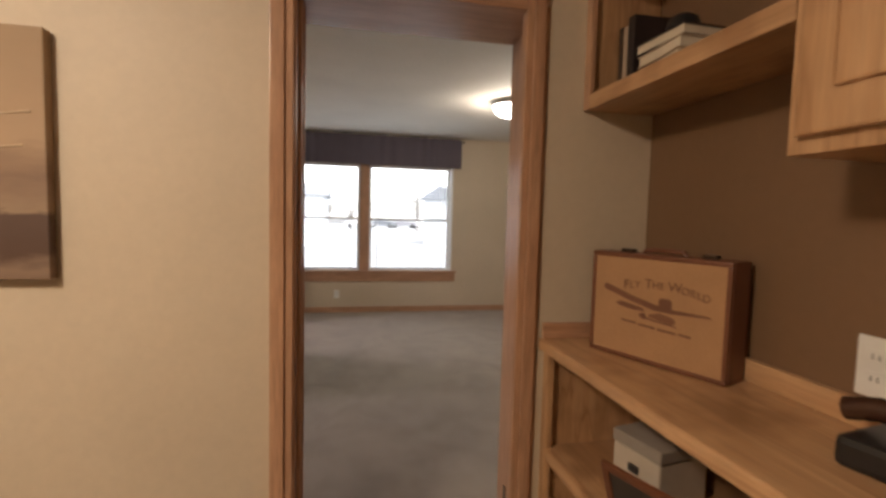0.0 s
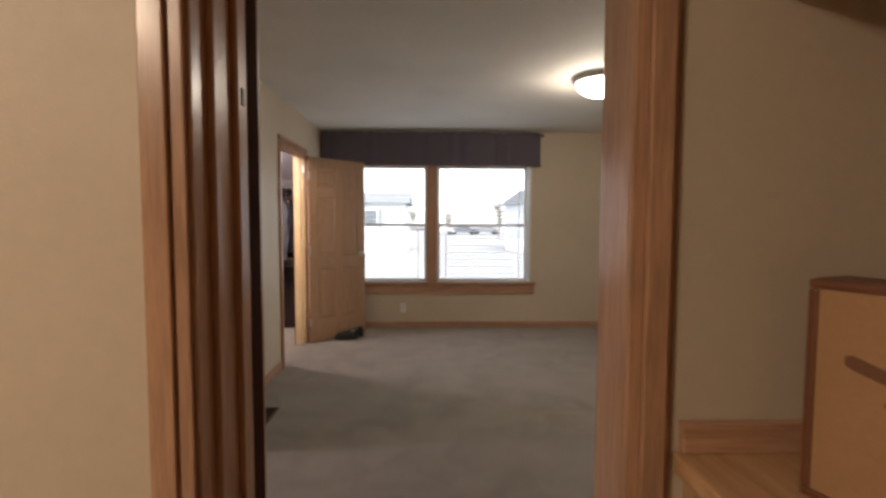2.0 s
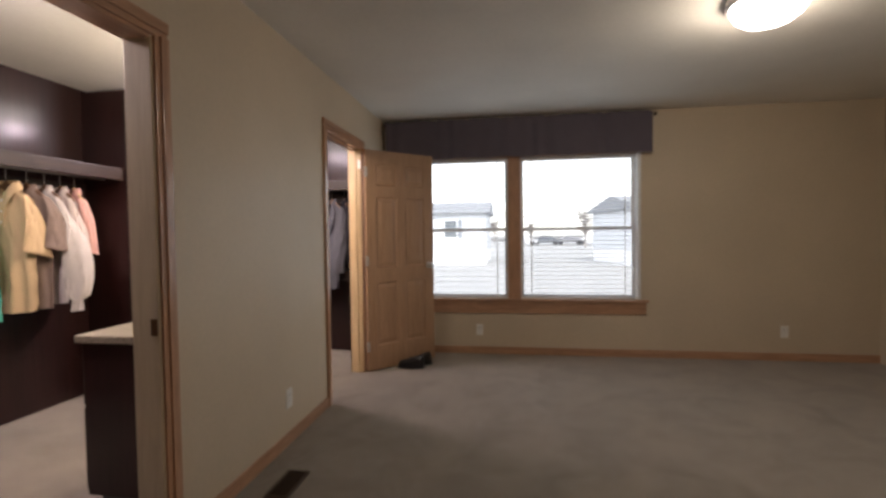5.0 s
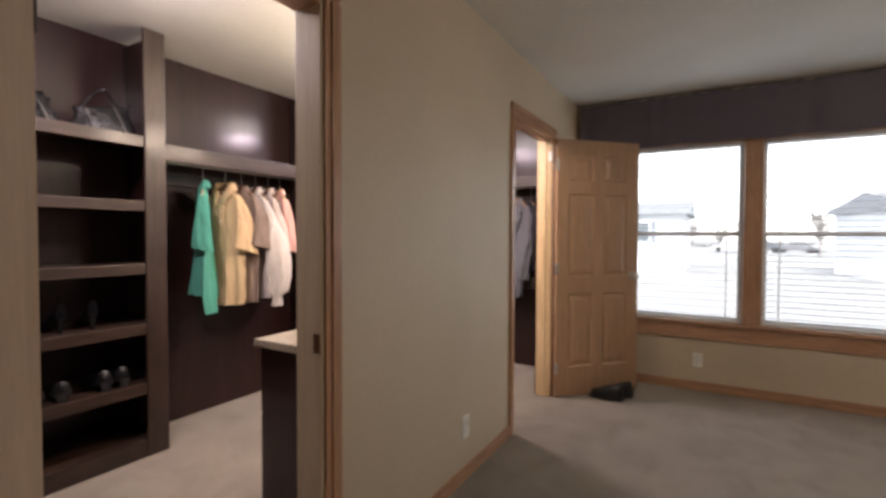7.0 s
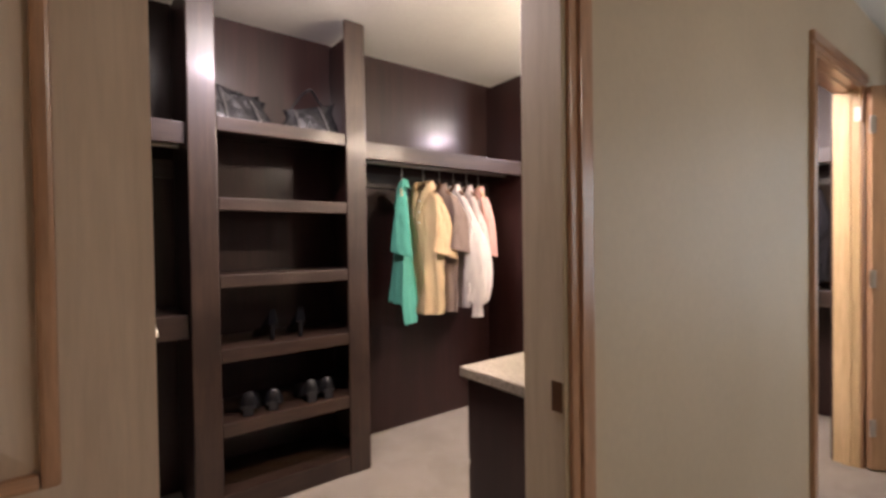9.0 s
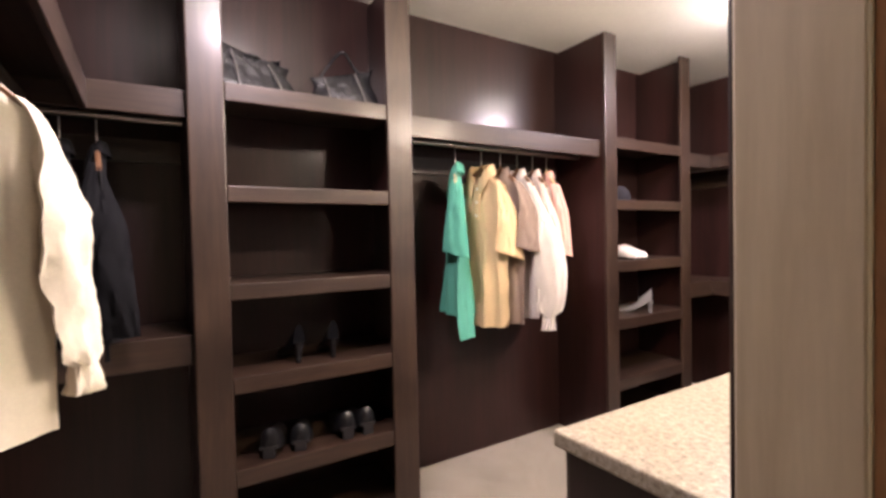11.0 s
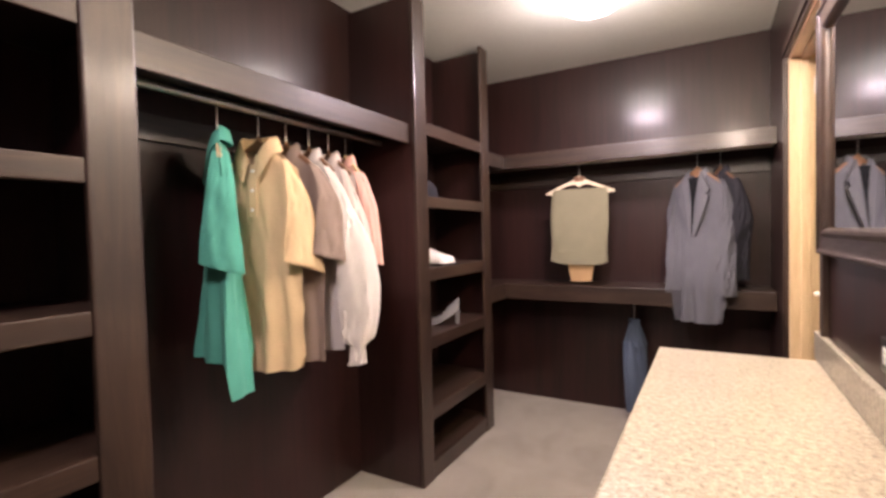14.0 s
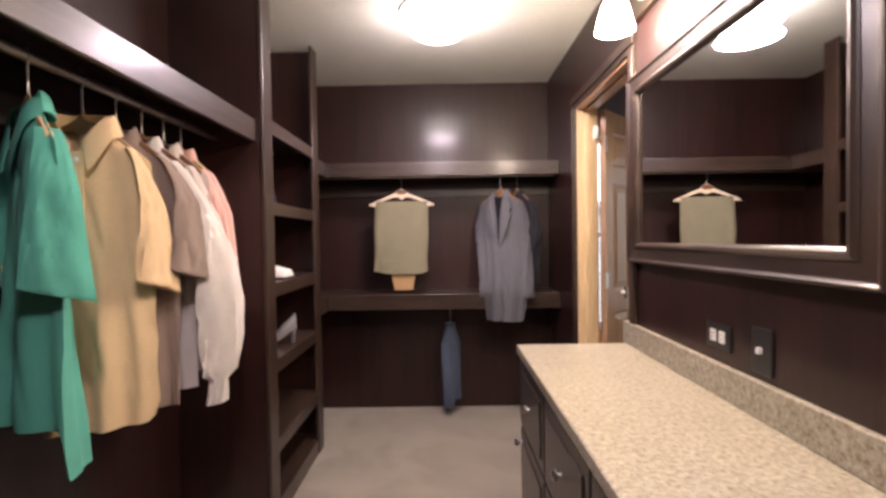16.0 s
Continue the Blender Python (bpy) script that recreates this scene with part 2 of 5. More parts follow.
def tube(bm, pts, r, n=10):
    pts = [Vector(p) for p in pts]
    rings = []
    for i, p in enumerate(pts):
        d = (pts[min(i + 1, len(pts) - 1)] - pts[max(i - 1, 0)]).normalized()
        u = d.orthogonal().normalized()
        if rings:
            u = (last - d * last.dot(d)).normalized()
        last = u
        w = d.cross(u)
        rings.append([p + (u * math.cos(2 * math.pi * k / n) + w * math.sin(2 * math.pi * k / n)) * r for k in range(n)])
    return loft(bm, rings)


def wall_run(name, along, c0, c1, s0, s1, z1, openings, material, label):
    """A wall between c0 and c1, running from s0 to s1 along x or y, with openings (s, s, z, z)."""
    bm = bmesh.new()

    def piece(a, b, za, zb):
        if b - a > 1e-4 and zb - za > 1e-4:
            if along == "y":
                brick_box(bm, c0, c1, a, b, za, zb)
            else:
                brick_box(bm, a, b, c0, c1, za, zb)
    at = s0
    for a, b, za, zb in sorted(openings):
        piece(at, a, 0, z1)
        piece(a, b, 0, za)
        piece(a, b, zb, z1)
        at = b
    piece(at, s1, 0, z1)
    return tagged(part(name, bm, material), label, "wall", kind="structure")


# ---- plan ----
H = 2.43
XB, XC = -0.748, -0.862          # bedroom and closet face of the wall between them
XW = -2.81                       # closet back wall
YN = 6.63                        # inner face of the window wall
YS, YSB = 1.51, 1.80             # hall and bedroom face of the wall with the first door
XE = 3.95
D1 = (0.217, 0.983, 1.995)       # openings: from, to, height
D2 = (2.40, 3.395, 2.02)
D3 = (5.055, 5.865, 2.03)
WIN = (-0.62, 1.83, 0.575, 2.04)

# ---- structure ----
floor = tagged(slab("floor", -3.0, 4.1, -2.6, 6.8, -0.12, 0.0, CARPET), "beige cut-pile carpet with worn paths", "carpet", kind="structure")
ceiling = tagged(slab("ceiling", -3.0, 4.1, -2.6, 6.8, H, H + 0.12, CEIL), "off-white textured ceiling", "ceiling", kind="structure")
wall_run("wall_north", "x", YN, YN + 0.16, XB - 0.057, 4.1, H, [WIN], WALL, "tan painted wall with a double window")
wall_run("wall_north_closet", "x", YN, YN + 0.16, -2.95, XB - 0.057, H, [], PANEL, "dark espresso wood panelled closet wall")
wall_run("wall_between_bedroom", "y", XB - 0.032, XB, YSB, YN, H, [(D2[0], D2[1], 0, D2[2]), (D3[0], D3[1], 0, D3[2])], WALL, "tan painted wall with two doorways")
wall_run("wall_between_closet", "y", XC, XC + 0.036, YSB, YN, H, [(D2[0], D2[1], 0, D2[2]), (D3[0], D3[1], 0, D3[2])], PANEL, "dark espresso wood panelled closet wall")
wall_run("wall_west", "y", XW - 0.14, XW, 1.63, YN, H, [], PANEL, "dark espresso wood panelled closet back wall")
wall_run("wall_south_closet", "x", 2.24, 2.36, XW, XC, H, [], PANEL, "dark espresso wood panelled closet wall")
wall_run("wall_south_bedroom", "x", YS, YSB, -2.95, 4.1, H, [(D1[0], D1[1], 0, D1[2])], WALL, "tan painted wall with an oak-cased doorway")
wall_run("wall_east", "y", XE, XE + 0.14, YSB, YN, H, [], WALL, "tan painted bedroom wall")
XNI = 1.353
wall_run("wall_niche", "y", XNI, XNI + 0.12, -2.5, YS, H, [], ACCENT, "brown accent wall behind the desk")
wall_run("wall_hall_west", "y", -2.1, -1.98, -2.5, YS, H, [], WALL, "tan painted hall wall")
wall_run("wall_hall_south", "x", -2.6, -2.5, -2.1, 1.6, H, [], WALL, "tan painted hall wall")


def baseboard(x0, x1, y0, y1):
    tagged(slab("baseboard", x0, x1, y0, y1, 0.0, 0.075, OAK_X if x1 - x0 > y1 - y0 else OAK_Y, None, 0.004), "oak baseboard along the bedroom wall", "baseboard", kind="structure")


baseboard(XB + 0.012, XE, YN - 0.012, YN)
baseboard(XB, XB + 0.012, D2[1] + 0.07, D3[0] - 0.06)
baseboard(XB, XB + 0.012, D3[1] + 0.06, YN)
baseboard(D1[1] + 0.08, XE, YSB, YSB + 0.012)
baseboard(XB + 0.012, D1[0] - 0.08, YSB, YSB + 0.012)


def profile_leg(axis, face, out, a, b, z0, z1, inner):
    """A moulded upright: two steps, thicker at the outer side. axis: what the wall runs along."""
    bm = bmesh.new()
    mid = a + (b - a) * (0.38 if inner == "a" else 0.62)
    t1, t2 = (0.011, 0.019) if inner == "a" else (0.019, 0.011)
    for p, q, t in ((a, mid, t1), (mid, b, t2)):
        lo, hi = min(face, face + out * t), max(face, face + out * t)
        if axis == "x":
            brick_box(bm, p, q, lo, hi, z0, z1, 0.003)
        else:
            brick_box(bm, lo, hi, p, q, z0, z1, 0.003)
    return bm


def head(axis, face, out, a, b, z0, z1):
    bm = bmesh.new()
    for p, q, t in ((z0, z0 + (z1 - z0) * 0.38, 0.011), (z0 + (z1 - z0) * 0.38, z1, 0.019)):
        lo, hi = min(face, face + out * t), max(face, face + out * t)
        if axis == "x":
            brick_box(bm, a, b, lo, hi, p, q, 0.003)
        else:
            brick_box(bm, lo, hi, a, b, p, q, 0.003)
    return bm


def door_frame(name, axis, c0, c1, op, label, sides, w=0.062, mats=(None, None), stop=None):
    """Jambs, head, stops and casings round an opening. c0 and c1: the two wall faces."""
    a, b, z = op
    up, along = mats
    f = thing(name, pose((a + b) / 2, (c0 + c1) / 2, 0) if axis == "x" else pose((c0 + c1) / 2, (a + b) / 2, 0), label, "door frame", kind="structure")
    inv = f.matrix_world.inverted()

    def put(n, bm, m):
        bm.transform(inv)
        part(n, bm, m, f)

    def bx(p, q, r, s, z0, z1, bevel=0.003):
        return brick_box(bmesh.new(), p, q, r, s, z0, z1, bevel) if axis == "x" else brick_box(bmesh.new(), r, s, p, q, z0, z1, bevel)
    t = 0.018
    put("jamb", bx(a, a + t, c0, c1, 0, z), up)
    put("jamb", bx(b - t, b, c0, c1, 0, z), up)
    put("head_jamb", bx(a + t, b - t, c0, c1, z - t, z), along)
    if stop is not None:
        put("door_stop", bx(a + t, a + t + 0.011, stop, stop + 0.035, 0, z - t), up)
        put("door_stop", bx(b - t - 0.011, b - t, stop, stop + 0.035, 0, z - t), up)
        put("door_stop", bx(a + t, b - t, stop, stop + 0.035, z - t - 0.011, z - t), along)
    for face, out in sides:
        if axis == "y":
            up, along = (OAK, OAK_Y) if out > 0 else (DARK, DARK_Y)
        put("casing", profile_leg(axis, face, out, a - w, a + 0.006, 0, z + 0.001, "b"), up)
        put("casing", profile_leg(axis, face, out, b - 0.006, b + w, 0, z + 0.001, "a"), up)
        put("head_casing", head(axis, face, out, a - w, b + w, z - 0.006, z + w), along)
    return f


door_frame("door_1", "x", YS, YSB, D1, "oak door frame between hall and bedroom", ((YSB, 1),), 0.062, (OAK, OAK_X))
for x0, x1, inn in ((0.166, 0.229, "b"), (0.906, 0.966, "a")):
    tagged(part("door_casing", profile_leg("x", YS, -1, x0, x1, 0, D1[2] + 0.06, inn), OAK), "moulded oak casing beside the hall doorway", "trim", kind="structure")
tagged(part("door_casing", head("x", YS, -1, 0.230, 0.905, D1[2] - 0.02, D1[2] + 0.06), OAK_X), "moulded oak casing over the hall doorway", "trim", kind="structure")
tagged(slab("door_stop", 0.906, D1[1] - 0.0185, YS + 0.0005, YS + 0.035, 0, D1[2] - 0.019, OAK, None, 0.003), "oak stop inside the hall doorway", "trim", kind="structure")
SLOT = plain("dark_slot", (0.05, 0.02, 0.012), 1.0)
SLOT.node_tree.nodes["Principled BSDF"].inputs["Specular IOR Level"].default_value = 0.05
tagged(slab("pocket_latch", D1[0] + 0.0182, D1[0] + 0.024, 1.69, 1.706, 1.55, 1.582, BRONZE, None, 0.002), "small metal latch on the pocket door jamb", "latch")
# slot of the pocket in the left jamb and the latch in the right one
tagged(slab("pocket_slot", D1[0] + 0.0182, D1[0] + 0.0192, 1.728, 1.784, 0.0, D1[2] - 0.018, SLOT), "dark slot of a pocket door in the jamb", "door slot", kind="structure")
for yy in (1.56, 1.655):
    tagged(slab("jamb_strip", D1[0] + 0.018, D1[0] + 0.030, yy, yy + 0.014, 0.0, D1[2] - 0.018, OAK, None, 0.003), "oak stop strip on the door jamb", "trim", kind="structure")
tagged(slab("latch_plate", D1[1] - 0.0215, D1[1] - 0.0182, 1.70, 1.725, 0.29, 0.35, BRONZE, None, 0.001), "small metal plate low on the door jamb", "latch")
door_frame("door_2", "y", XC, XB, D2, "oak frame of the closet's pocket door", ((XB, 1), (XC, -1)), 0.062, (JAMB2, OAK_Y))
door_frame("door_3", "y", XC, XB, D3, "oak frame of the closet's second doorway", ((XB, 1), (XC, -1)), 0.062, (JAMB, OAK_Y), -0.82)


def panel_door(name, w, h, t, m, label, material, panels, category="door"):
    """A raised-panel door leaf. Local x across from 0 to w, y the thickness, z up. panels: (x, x, z, z)."""
    d = thing(name, m, label, category)
    bm = bmesh.new()
    xs = sorted({0, w, *[v for p in panels for v in p[:2]]})
    zs = sorted({0, h, *[v for p in panels for v in p[2:]]})
    for i in range(len(xs) - 1):
        for j in range(len(zs) - 1):
            cx, cz = (xs[i] + xs[i + 1]) / 2, (zs[j] + zs[j + 1]) / 2
            if not any(p[0] < cx < p[1] and p[2] < cz < p[3] for p in panels):
                brick_box(bm, xs[i], xs[i + 1], -t / 2, t / 2, zs[j], zs[j + 1])
    bmesh.ops.remove_doubles(bm, verts=bm.verts, dist=0.0001)
    part("leaf_frame", bm, material, d)
    for x0, x1, z0, z1 in panels:
        bm = bmesh.new()
        for s in (-1, 1):
            rings = []
            for inset, y in ((0, t / 2), (0.012, t / 2 - 0.010), (0.020, t / 2 - 0.010), (0.052, t / 2 - 0.002), (0.053, t / 2 - 0.0015)):
                rings.append([Vector((x0 + inset, s * y, z0 + inset)), Vector((x1 - inset, s * y, z0 + inset)), Vector((x1 - inset, s * y, z1 - inset)), Vector((x0 + inset, s * y, z1 - inset))])
            vs = [[bm.verts.new(p) for p in r] for r in rings]
            for a, b in zip(vs, vs[1:]):
                for i in range(4):
                    bm.faces.new((a[i], a[(i + 1) % 4], b[(i + 1) % 4], b[i]))
            bm.faces.new(vs[-1])
        part("raised_panel", bm, material, d)
    return d


def six_panels(w, h):
    st, mu = 0.105, 0.09
    c = w / 2
    rows = ((0.22, 0.80), (0.93, 1.58), (1.68, h - 0.12))
    return [(a, b, z0, z1) for z0, z1 in rows for a, b in ((st, c - mu / 2), (c + mu / 2, w - st))]


# second closet door, open into the bedroom on its hinges at the far jamb
hinge = Vector((XB + 0.035, D3[1] - 0.012, 0.012))
tip = Vector((-0.215, 6.375, 0.012))
yaw3 = math.degrees(math.atan2(tip.y - hinge.y, tip.x - hinge.x))
leaf3 = panel_door("closet_door", 0.745, 2.0, 0.035, pose(hinge.x, hinge.y, hinge.z, 0, 0, yaw3), "oak six-panel door standing open against the window wall", DOOR, six_panels(0.745, 2.0))
for kz in (0.22, 1.0, 1.80):
    slab("hinge", -0.014, 0.016, -0.024, -0.0175, kz - 0.045, kz + 0.045, NICKEL, leaf3, 0.002, "bright metal hinge")
for s in (-1, 1):
    bm = lathe(bmesh.new(), [(0.001, 0.0), (0.032, 0.0), (0.030, 0.008), (0.012, 0.012), (0.011, 0.030), (0.024, 0.040), (0.028, 0.052), (0.022, 0.064), (0.001, 0.068)], 20, (0, 0, 0), "y")
    bm.transform(Matrix.Diagonal((1, s, 1, 1)) @ Matrix.Identity(4))
    bm.transform(Matrix.Translation((0.685, s * 0.0175, 0.93)))
    part("door_knob", bm, NICKEL, leaf3, "brushed nickel knob", True)

# white colour stands in for sun glare on the brass top hinge
tagged(slab("sunlit_hinge_plate", XB - 0.022, XB + 0.006, D3[1] - 0.030, D3[1] - 0.0185, 1.84, 1.915, WHITE, None, 0.004), "brass hinge plate high on the door jamb, its sunlit glare coloured white", "hinge")
LEATHER_BRONZE = plain("aged_bronze", (0.16, 0.09, 0.05), 0.4, 0.7)
# pocket door, half out of the wall
PD = 0.74
leaf2 = panel_door("pocket_door", PD, 1.99, 0.035, pose(-0.803, 2.655 - PD, 0.015, 0, 0, 90), "tan wood-grain pocket door slid half out of the wall", TANDOOR, [(0.09, PD - 0.09, 0.22, 0.80), (0.09, PD - 0.09, 0.965, 1.86)])
for z0, z1 in ((0.22, 0.80), (0.965, 1.86)):
    for xa, xb, za, zb, mt in ((0.09, 0.108, z0, z1, OAK), (PD - 0.108, PD - 0.09, z0, z1, OAK), (0.108, PD - 0.108, z0, z0 + 0.018, OAK_X), (0.108, PD - 0.108, z1 - 0.018, z1, OAK_X)):
        slab("panel_bead", xa, xb, -0.0205, -0.006, za, zb, mt, leaf2, 0.005, "oak bead round the panel")
tagged(slab("strike_plate", XB - 0.034, XB - 0.006, D2[1] - 0.0205, D2[1] - 0.0175, 0.875, 0.94, LEATHER_BRONZE, None, 0.001), "dark bronze strike plate on the pocket door jamb", "strike plate")

# ---- window ----
win = thing("window_1", pose(0.605, YN, 0), "oak-trimmed double-hung double window with white sashes", "window", kind="structure")


def winpart(n, x0, x1, y0, y1, z0, z1, m, bevel=0.004, label=""):
    return slab(n, x0 - 0.605, x1 - 0.605, y0 - YN, y1 - YN, z0, z1, m, win, bevel, label)


winpart("jamb_lining", WIN[0], WIN[0] + 0.02, YN, YN + 0.15, WIN[2], WIN[3], OAK)
winpart("jamb_lining", WIN[1] - 0.02, WIN[1], YN, YN + 0.15, WIN[2], WIN[3], VINYL)
winpart("head_lining", WIN[0] + 0.02, WIN[1] - 0.02, YN, YN + 0.15, WIN[3] - 0.02, WIN[3], OAK_X)
winpart("mullion", 0.550, 0.674, YN - 0.018, YN + 0.13, WIN[2], WIN[3] - 0.02, OAK)
winpart("side_casing", WIN[0] - 0.06, WIN[0] + 0.006, YN - 0.018, YN, WIN[2], WIN[3] + 0.06, OAK)
winpart("side_casing", WIN[1] - 0.006, WIN[1] + 0.012, YN - 0.010, YN, WIN[2], WIN[3] + 0.06, VINYL)
winpart("head_casing", WIN[0], WIN[1], YN - 0.018, YN, WIN[3] + 0.001, WIN[3] + 0.06, OAK_X)
winpart("window_sill", WIN[0] - 0.08, WIN[1] + 0.08, YN - 0.045, YN + 0.15, WIN[2] - 0.028, WIN[2] - 0.001, OAK_X, 0.006)
winpart("apron", WIN[0] - 0.06, WIN[1] + 0.06, YN - 0.018, YN, WIN[2] - 0.15, WIN[2] - 0.029, OAK_X)
for a, b in ((WIN[0] + 0.02, 0.550), (0.674, WIN[1] - 0.02)):
    mid = 1.285
    for z0, z1, y in ((WIN[2], mid + 0.018, YN + 0.075), (mid - 0.018, WIN[3] - 0.02, YN + 0.11)):
        f = 0.034
        sash = winpart("sash", a, a + f, y, y + 0.03, z0, z1, VINYL)
        winpart("sash", b - f, b, y, y + 0.03, z0, z1, VINYL)
        winpart("sash", a + f, b - f, y, y + 0.03, z0, z0 + f, VINYL)
        winpart("sash", a + f, b - f, y, y + 0.03, z1 - f, z1, VINYL)
        g = winpart("pane", a + f - 0.004, b - f + 0.004, y + 0.012, y + 0.018, z0 + f - 0.004, z1 - f + 0.004, GLASS, 0)
        g.visible_shadow = False


def blind(a, b, tilt, pitch):
    bl = thing("window_blind", pose((a + b) / 2, YN + 0.035, 0), "white mini blind let down with its slats tilted open", "blind", "blinds at the window")
    h = (b - a) / 2 - 0.012
    slab("headrail", -h, h, -0.014, 0.014, 1.985, 2.015, VINYL, bl, 0.002)
    slab("bottom_rail", -h, h, -0.012, 0.012, WIN[2] + 0.006, WIN[2] + 0.02, VINYL, bl, 0.002)
    me = None
    z = WIN[2] + 0.06
    while z < 1.98:
        if me is None:
            bm = bmesh.new()
            rings = []
            for sx in (-h, h):
                rings.append([Vector((sx, y, zz)) for y, zz in ((-0.010, -0.0008), (0.0, 0.0010), (0.010, -0.0008), (0.010, -0.0014), (0.0, 0.0004), (-0.010, -0.0014))])
            s = part("slat", loft(bm, rings), VINYL, bl)
            me = s.data
        else:
            s = new("slat", me)
            s.parent = bl
        s.location.z = z
        s.rotation_euler.x = radians(tilt)
        z += pitch
    for cx in (-h + 0.10, h - 0.10):
        slab("ladder_cord", cx - 0.004, cx + 0.004, -0.014, -0.0128, WIN[2] + 0.02, 1.985, VINYL, bl)


blind(WIN[0] + 0.02, 0.550, 5, 0.055)
blind(0.674, WIN[1] - 0.02, 15, 0.044)

# gathered valance over the window
val = thing("window_valance", pose(0.6, YN, 0), "dark plum gathered fabric valance above the window", "valance")
bm = bmesh.new()
rings = []
for i, z in enumerate([2.405, 2.39, 2.37, 2.355, 2.30, 2.20, 2.10, 2.03, 2.018, 2.010]):
    ring = []
    n = 150
    front = []
    for k in range(n + 1):
        u = k / n
        x = XB + 0.03 - 0.6 + u * (1.945 - XB - 0.03)
        g = 0.5 + 0.5 * math.sin(u * 96 + 1.7 * math.sin(u * 23)) * (0.55 + 0.45 * math.sin(u * 31 + 1))
        depth = 0.070 + 0.016 * g + 0.006 * i / 9
        zz = z + (0.006 * math.sin(u * 150) if i < 2 else 0.005 * math.sin(u * 40 + 2) if i > 7 else 0)
        if k in (0, n):
            depth = 0.022
        front.append(Vector((x, -depth, zz)))
    back = [Vector((p.x, p.y + 0.006 if p.y < -0.03 else p.y + 0.004, p.z)) for p in reversed(front)]
    rings.append(front + back)
part("gathered_fabric", loft(bm, rings), VALANCE, val, "", True)
part("rod_finial", lathe(bmesh.new(), [(0.001, 1.345), (0.013, 1.347), (0.017, 1.36), (0.012, 1.375), (0.001, 1.38)], 16, (0, -0.045, 2.378), "x"), BRONZE, val, "", True)
slab("valance_rod", XB + 0.03 - 0.6, 1.93 - 0.6, -0.068, -0.0185, 2.365, 2.39, BRONZE, val, 0.004)

# ---- closet towers and rails ----
XT = -2.41                        # front of the shelf towers


def shelf_tower(m, width, depth, posts, shelves, toe, label, top=2.415):
    """An open shelf tower. Local x: from the back wall to the front; local y: along the wall from 0."""
    t = thing("shelf_tower", m, label, "shelving", "closet shelf towers")
    pw = posts
    slab("post", depth - 0.02, depth, 0, pw, 0, top, DARK, t, 0.006)
    slab("post", depth - 0.02, depth, width - pw, width, 0, top, DARK, t, 0.006)
    slab("side_panel", 0.001, depth - 0.021, 0.002, 0.022, 0, top - 0.004, PANEL, t)
    slab("side_panel", 0.001, depth - 0.021, width - 0.022, width - 0.002, 0, top - 0.004, PANEL, t)
    for z0, z1 in shelves:
        s = slab("shelf", 0.001, depth - 0.024, 0.023, width - 0.023, z1 - 0.02, z1 - 0.001, DARK_Y, t)
        slab("shelf_edge", depth - 0.0235, depth - 0.004, pw + 0.001, width - pw - 0.001, z0, z1, DARK_Y, s, 0.004)
    slab("plinth", depth - 0.035, depth - 0.006, pw + 0.001, width - pw - 0.001, 0, toe, DARK_Y, t, 0.004)
    slab("bottom_shelf", 0.001, depth - 0.036, 0.023, width - 0.023, toe - 0.02, toe - 0.002, DARK_Y, t)
    return t


towerA = shelf_tower(pose(XW, 2.965, 0), 0.865, XT - XW, 0.118, [(1.75, 1.815), (1.392, 1.45), (1.04, 1.098), (0.70, 0.76), (0.36, 0.424)], 0.10, "tall dark-stained wood shelf tower holding bags and shoes")
towerB = shelf_tower(pose(XW, 5.10, 0), 0.865, XT - XW, 0.105, [(1.755, 1.82), (1.392, 1.45), (1.02, 1.085), (0.672, 0.735), (0.305, 0.372)], 0.09, "tall dark-stained wood shelf tower with a few shoes")


def hang_rail(name, m, length, drop, z, label, low=None):
    """A shelf with a deep front fascia and a hanging rod. Local x along, local y into the room from the wall."""
    r = thing(name, m, label, "closet rail", "closet hanging rails")
    slab("shelf_board", 0.001, length - 0.001, 0.001, drop - 0.021, z + 0.075, z + 0.092, DARK_X, r)
    slab("fascia", 0.001, length - 0.001, drop - 0.02, drop, z, z + 0.095, DARK_X, r, 0.004)
    slab("cleat", 0.001, length - 0.001, 0.001, 0.02, z - 0.11, z - 0.02, DARK_X, r, 0.003)
    part("rod", tube(bmesh.new(), [(0.002, drop * 0.52, z + 0.02), (length - 0.002, drop * 0.52, z + 0.02)], 0.014, 14), NICKEL, r, "metal hanging rod", True)
    if low is not None:
        slab("low_shelf_board", 0.001, length - 0.001, 0.001, drop - 0.021, low + 0.085, low + 0.102, DARK_X, r)
        slab("low_fascia", 0.001, length - 0.001, drop - 0.02, drop, low, low + 0.105, DARK_X, r, 0.004)
        part("low_rod", tube(bmesh.new(), [(0.002, drop * 0.52, low + 0.02), (length - 0.002, drop * 0.52, low + 0.02)], 0.014, 14), BRONZE, r, "metal hanging rod", True)
    return r


hang_rail("hanging_rail", pose(XW, 5.10, 0, 0, 0, -90), 5.10 - 3.83, 0.365, 1.70, "dark-stained rail with shirts on hangers")
hang_rail("hanging_rail", pose(XW, 2.965, 0, 0, 0, -90), 2.965 - 2.36, 0.365, 1.68, "dark-stained double rail with dark jackets", 0.825)
hang_rail("hanging_rail", pose(XC, YN, 0, 0, 0, 180), XC - XW, 0.345, 1.70, "dark-stained double rail with trousers and jackets on hangers", 0.79)
hang_rail("hanging_rail", pose(XW + 0.366, 2.36, 0), XC - XW - 0.366, 0.33, 1.68, "dark-stained rail with pale clothes")
tagged(slab("rail_return", XW + 0.001, XW + 0.365, 5.967, 6.284, 1.70, 1.795, DARK_Y, None, 0.004), "short dark-stained shelf between tower and rail", "shelf")
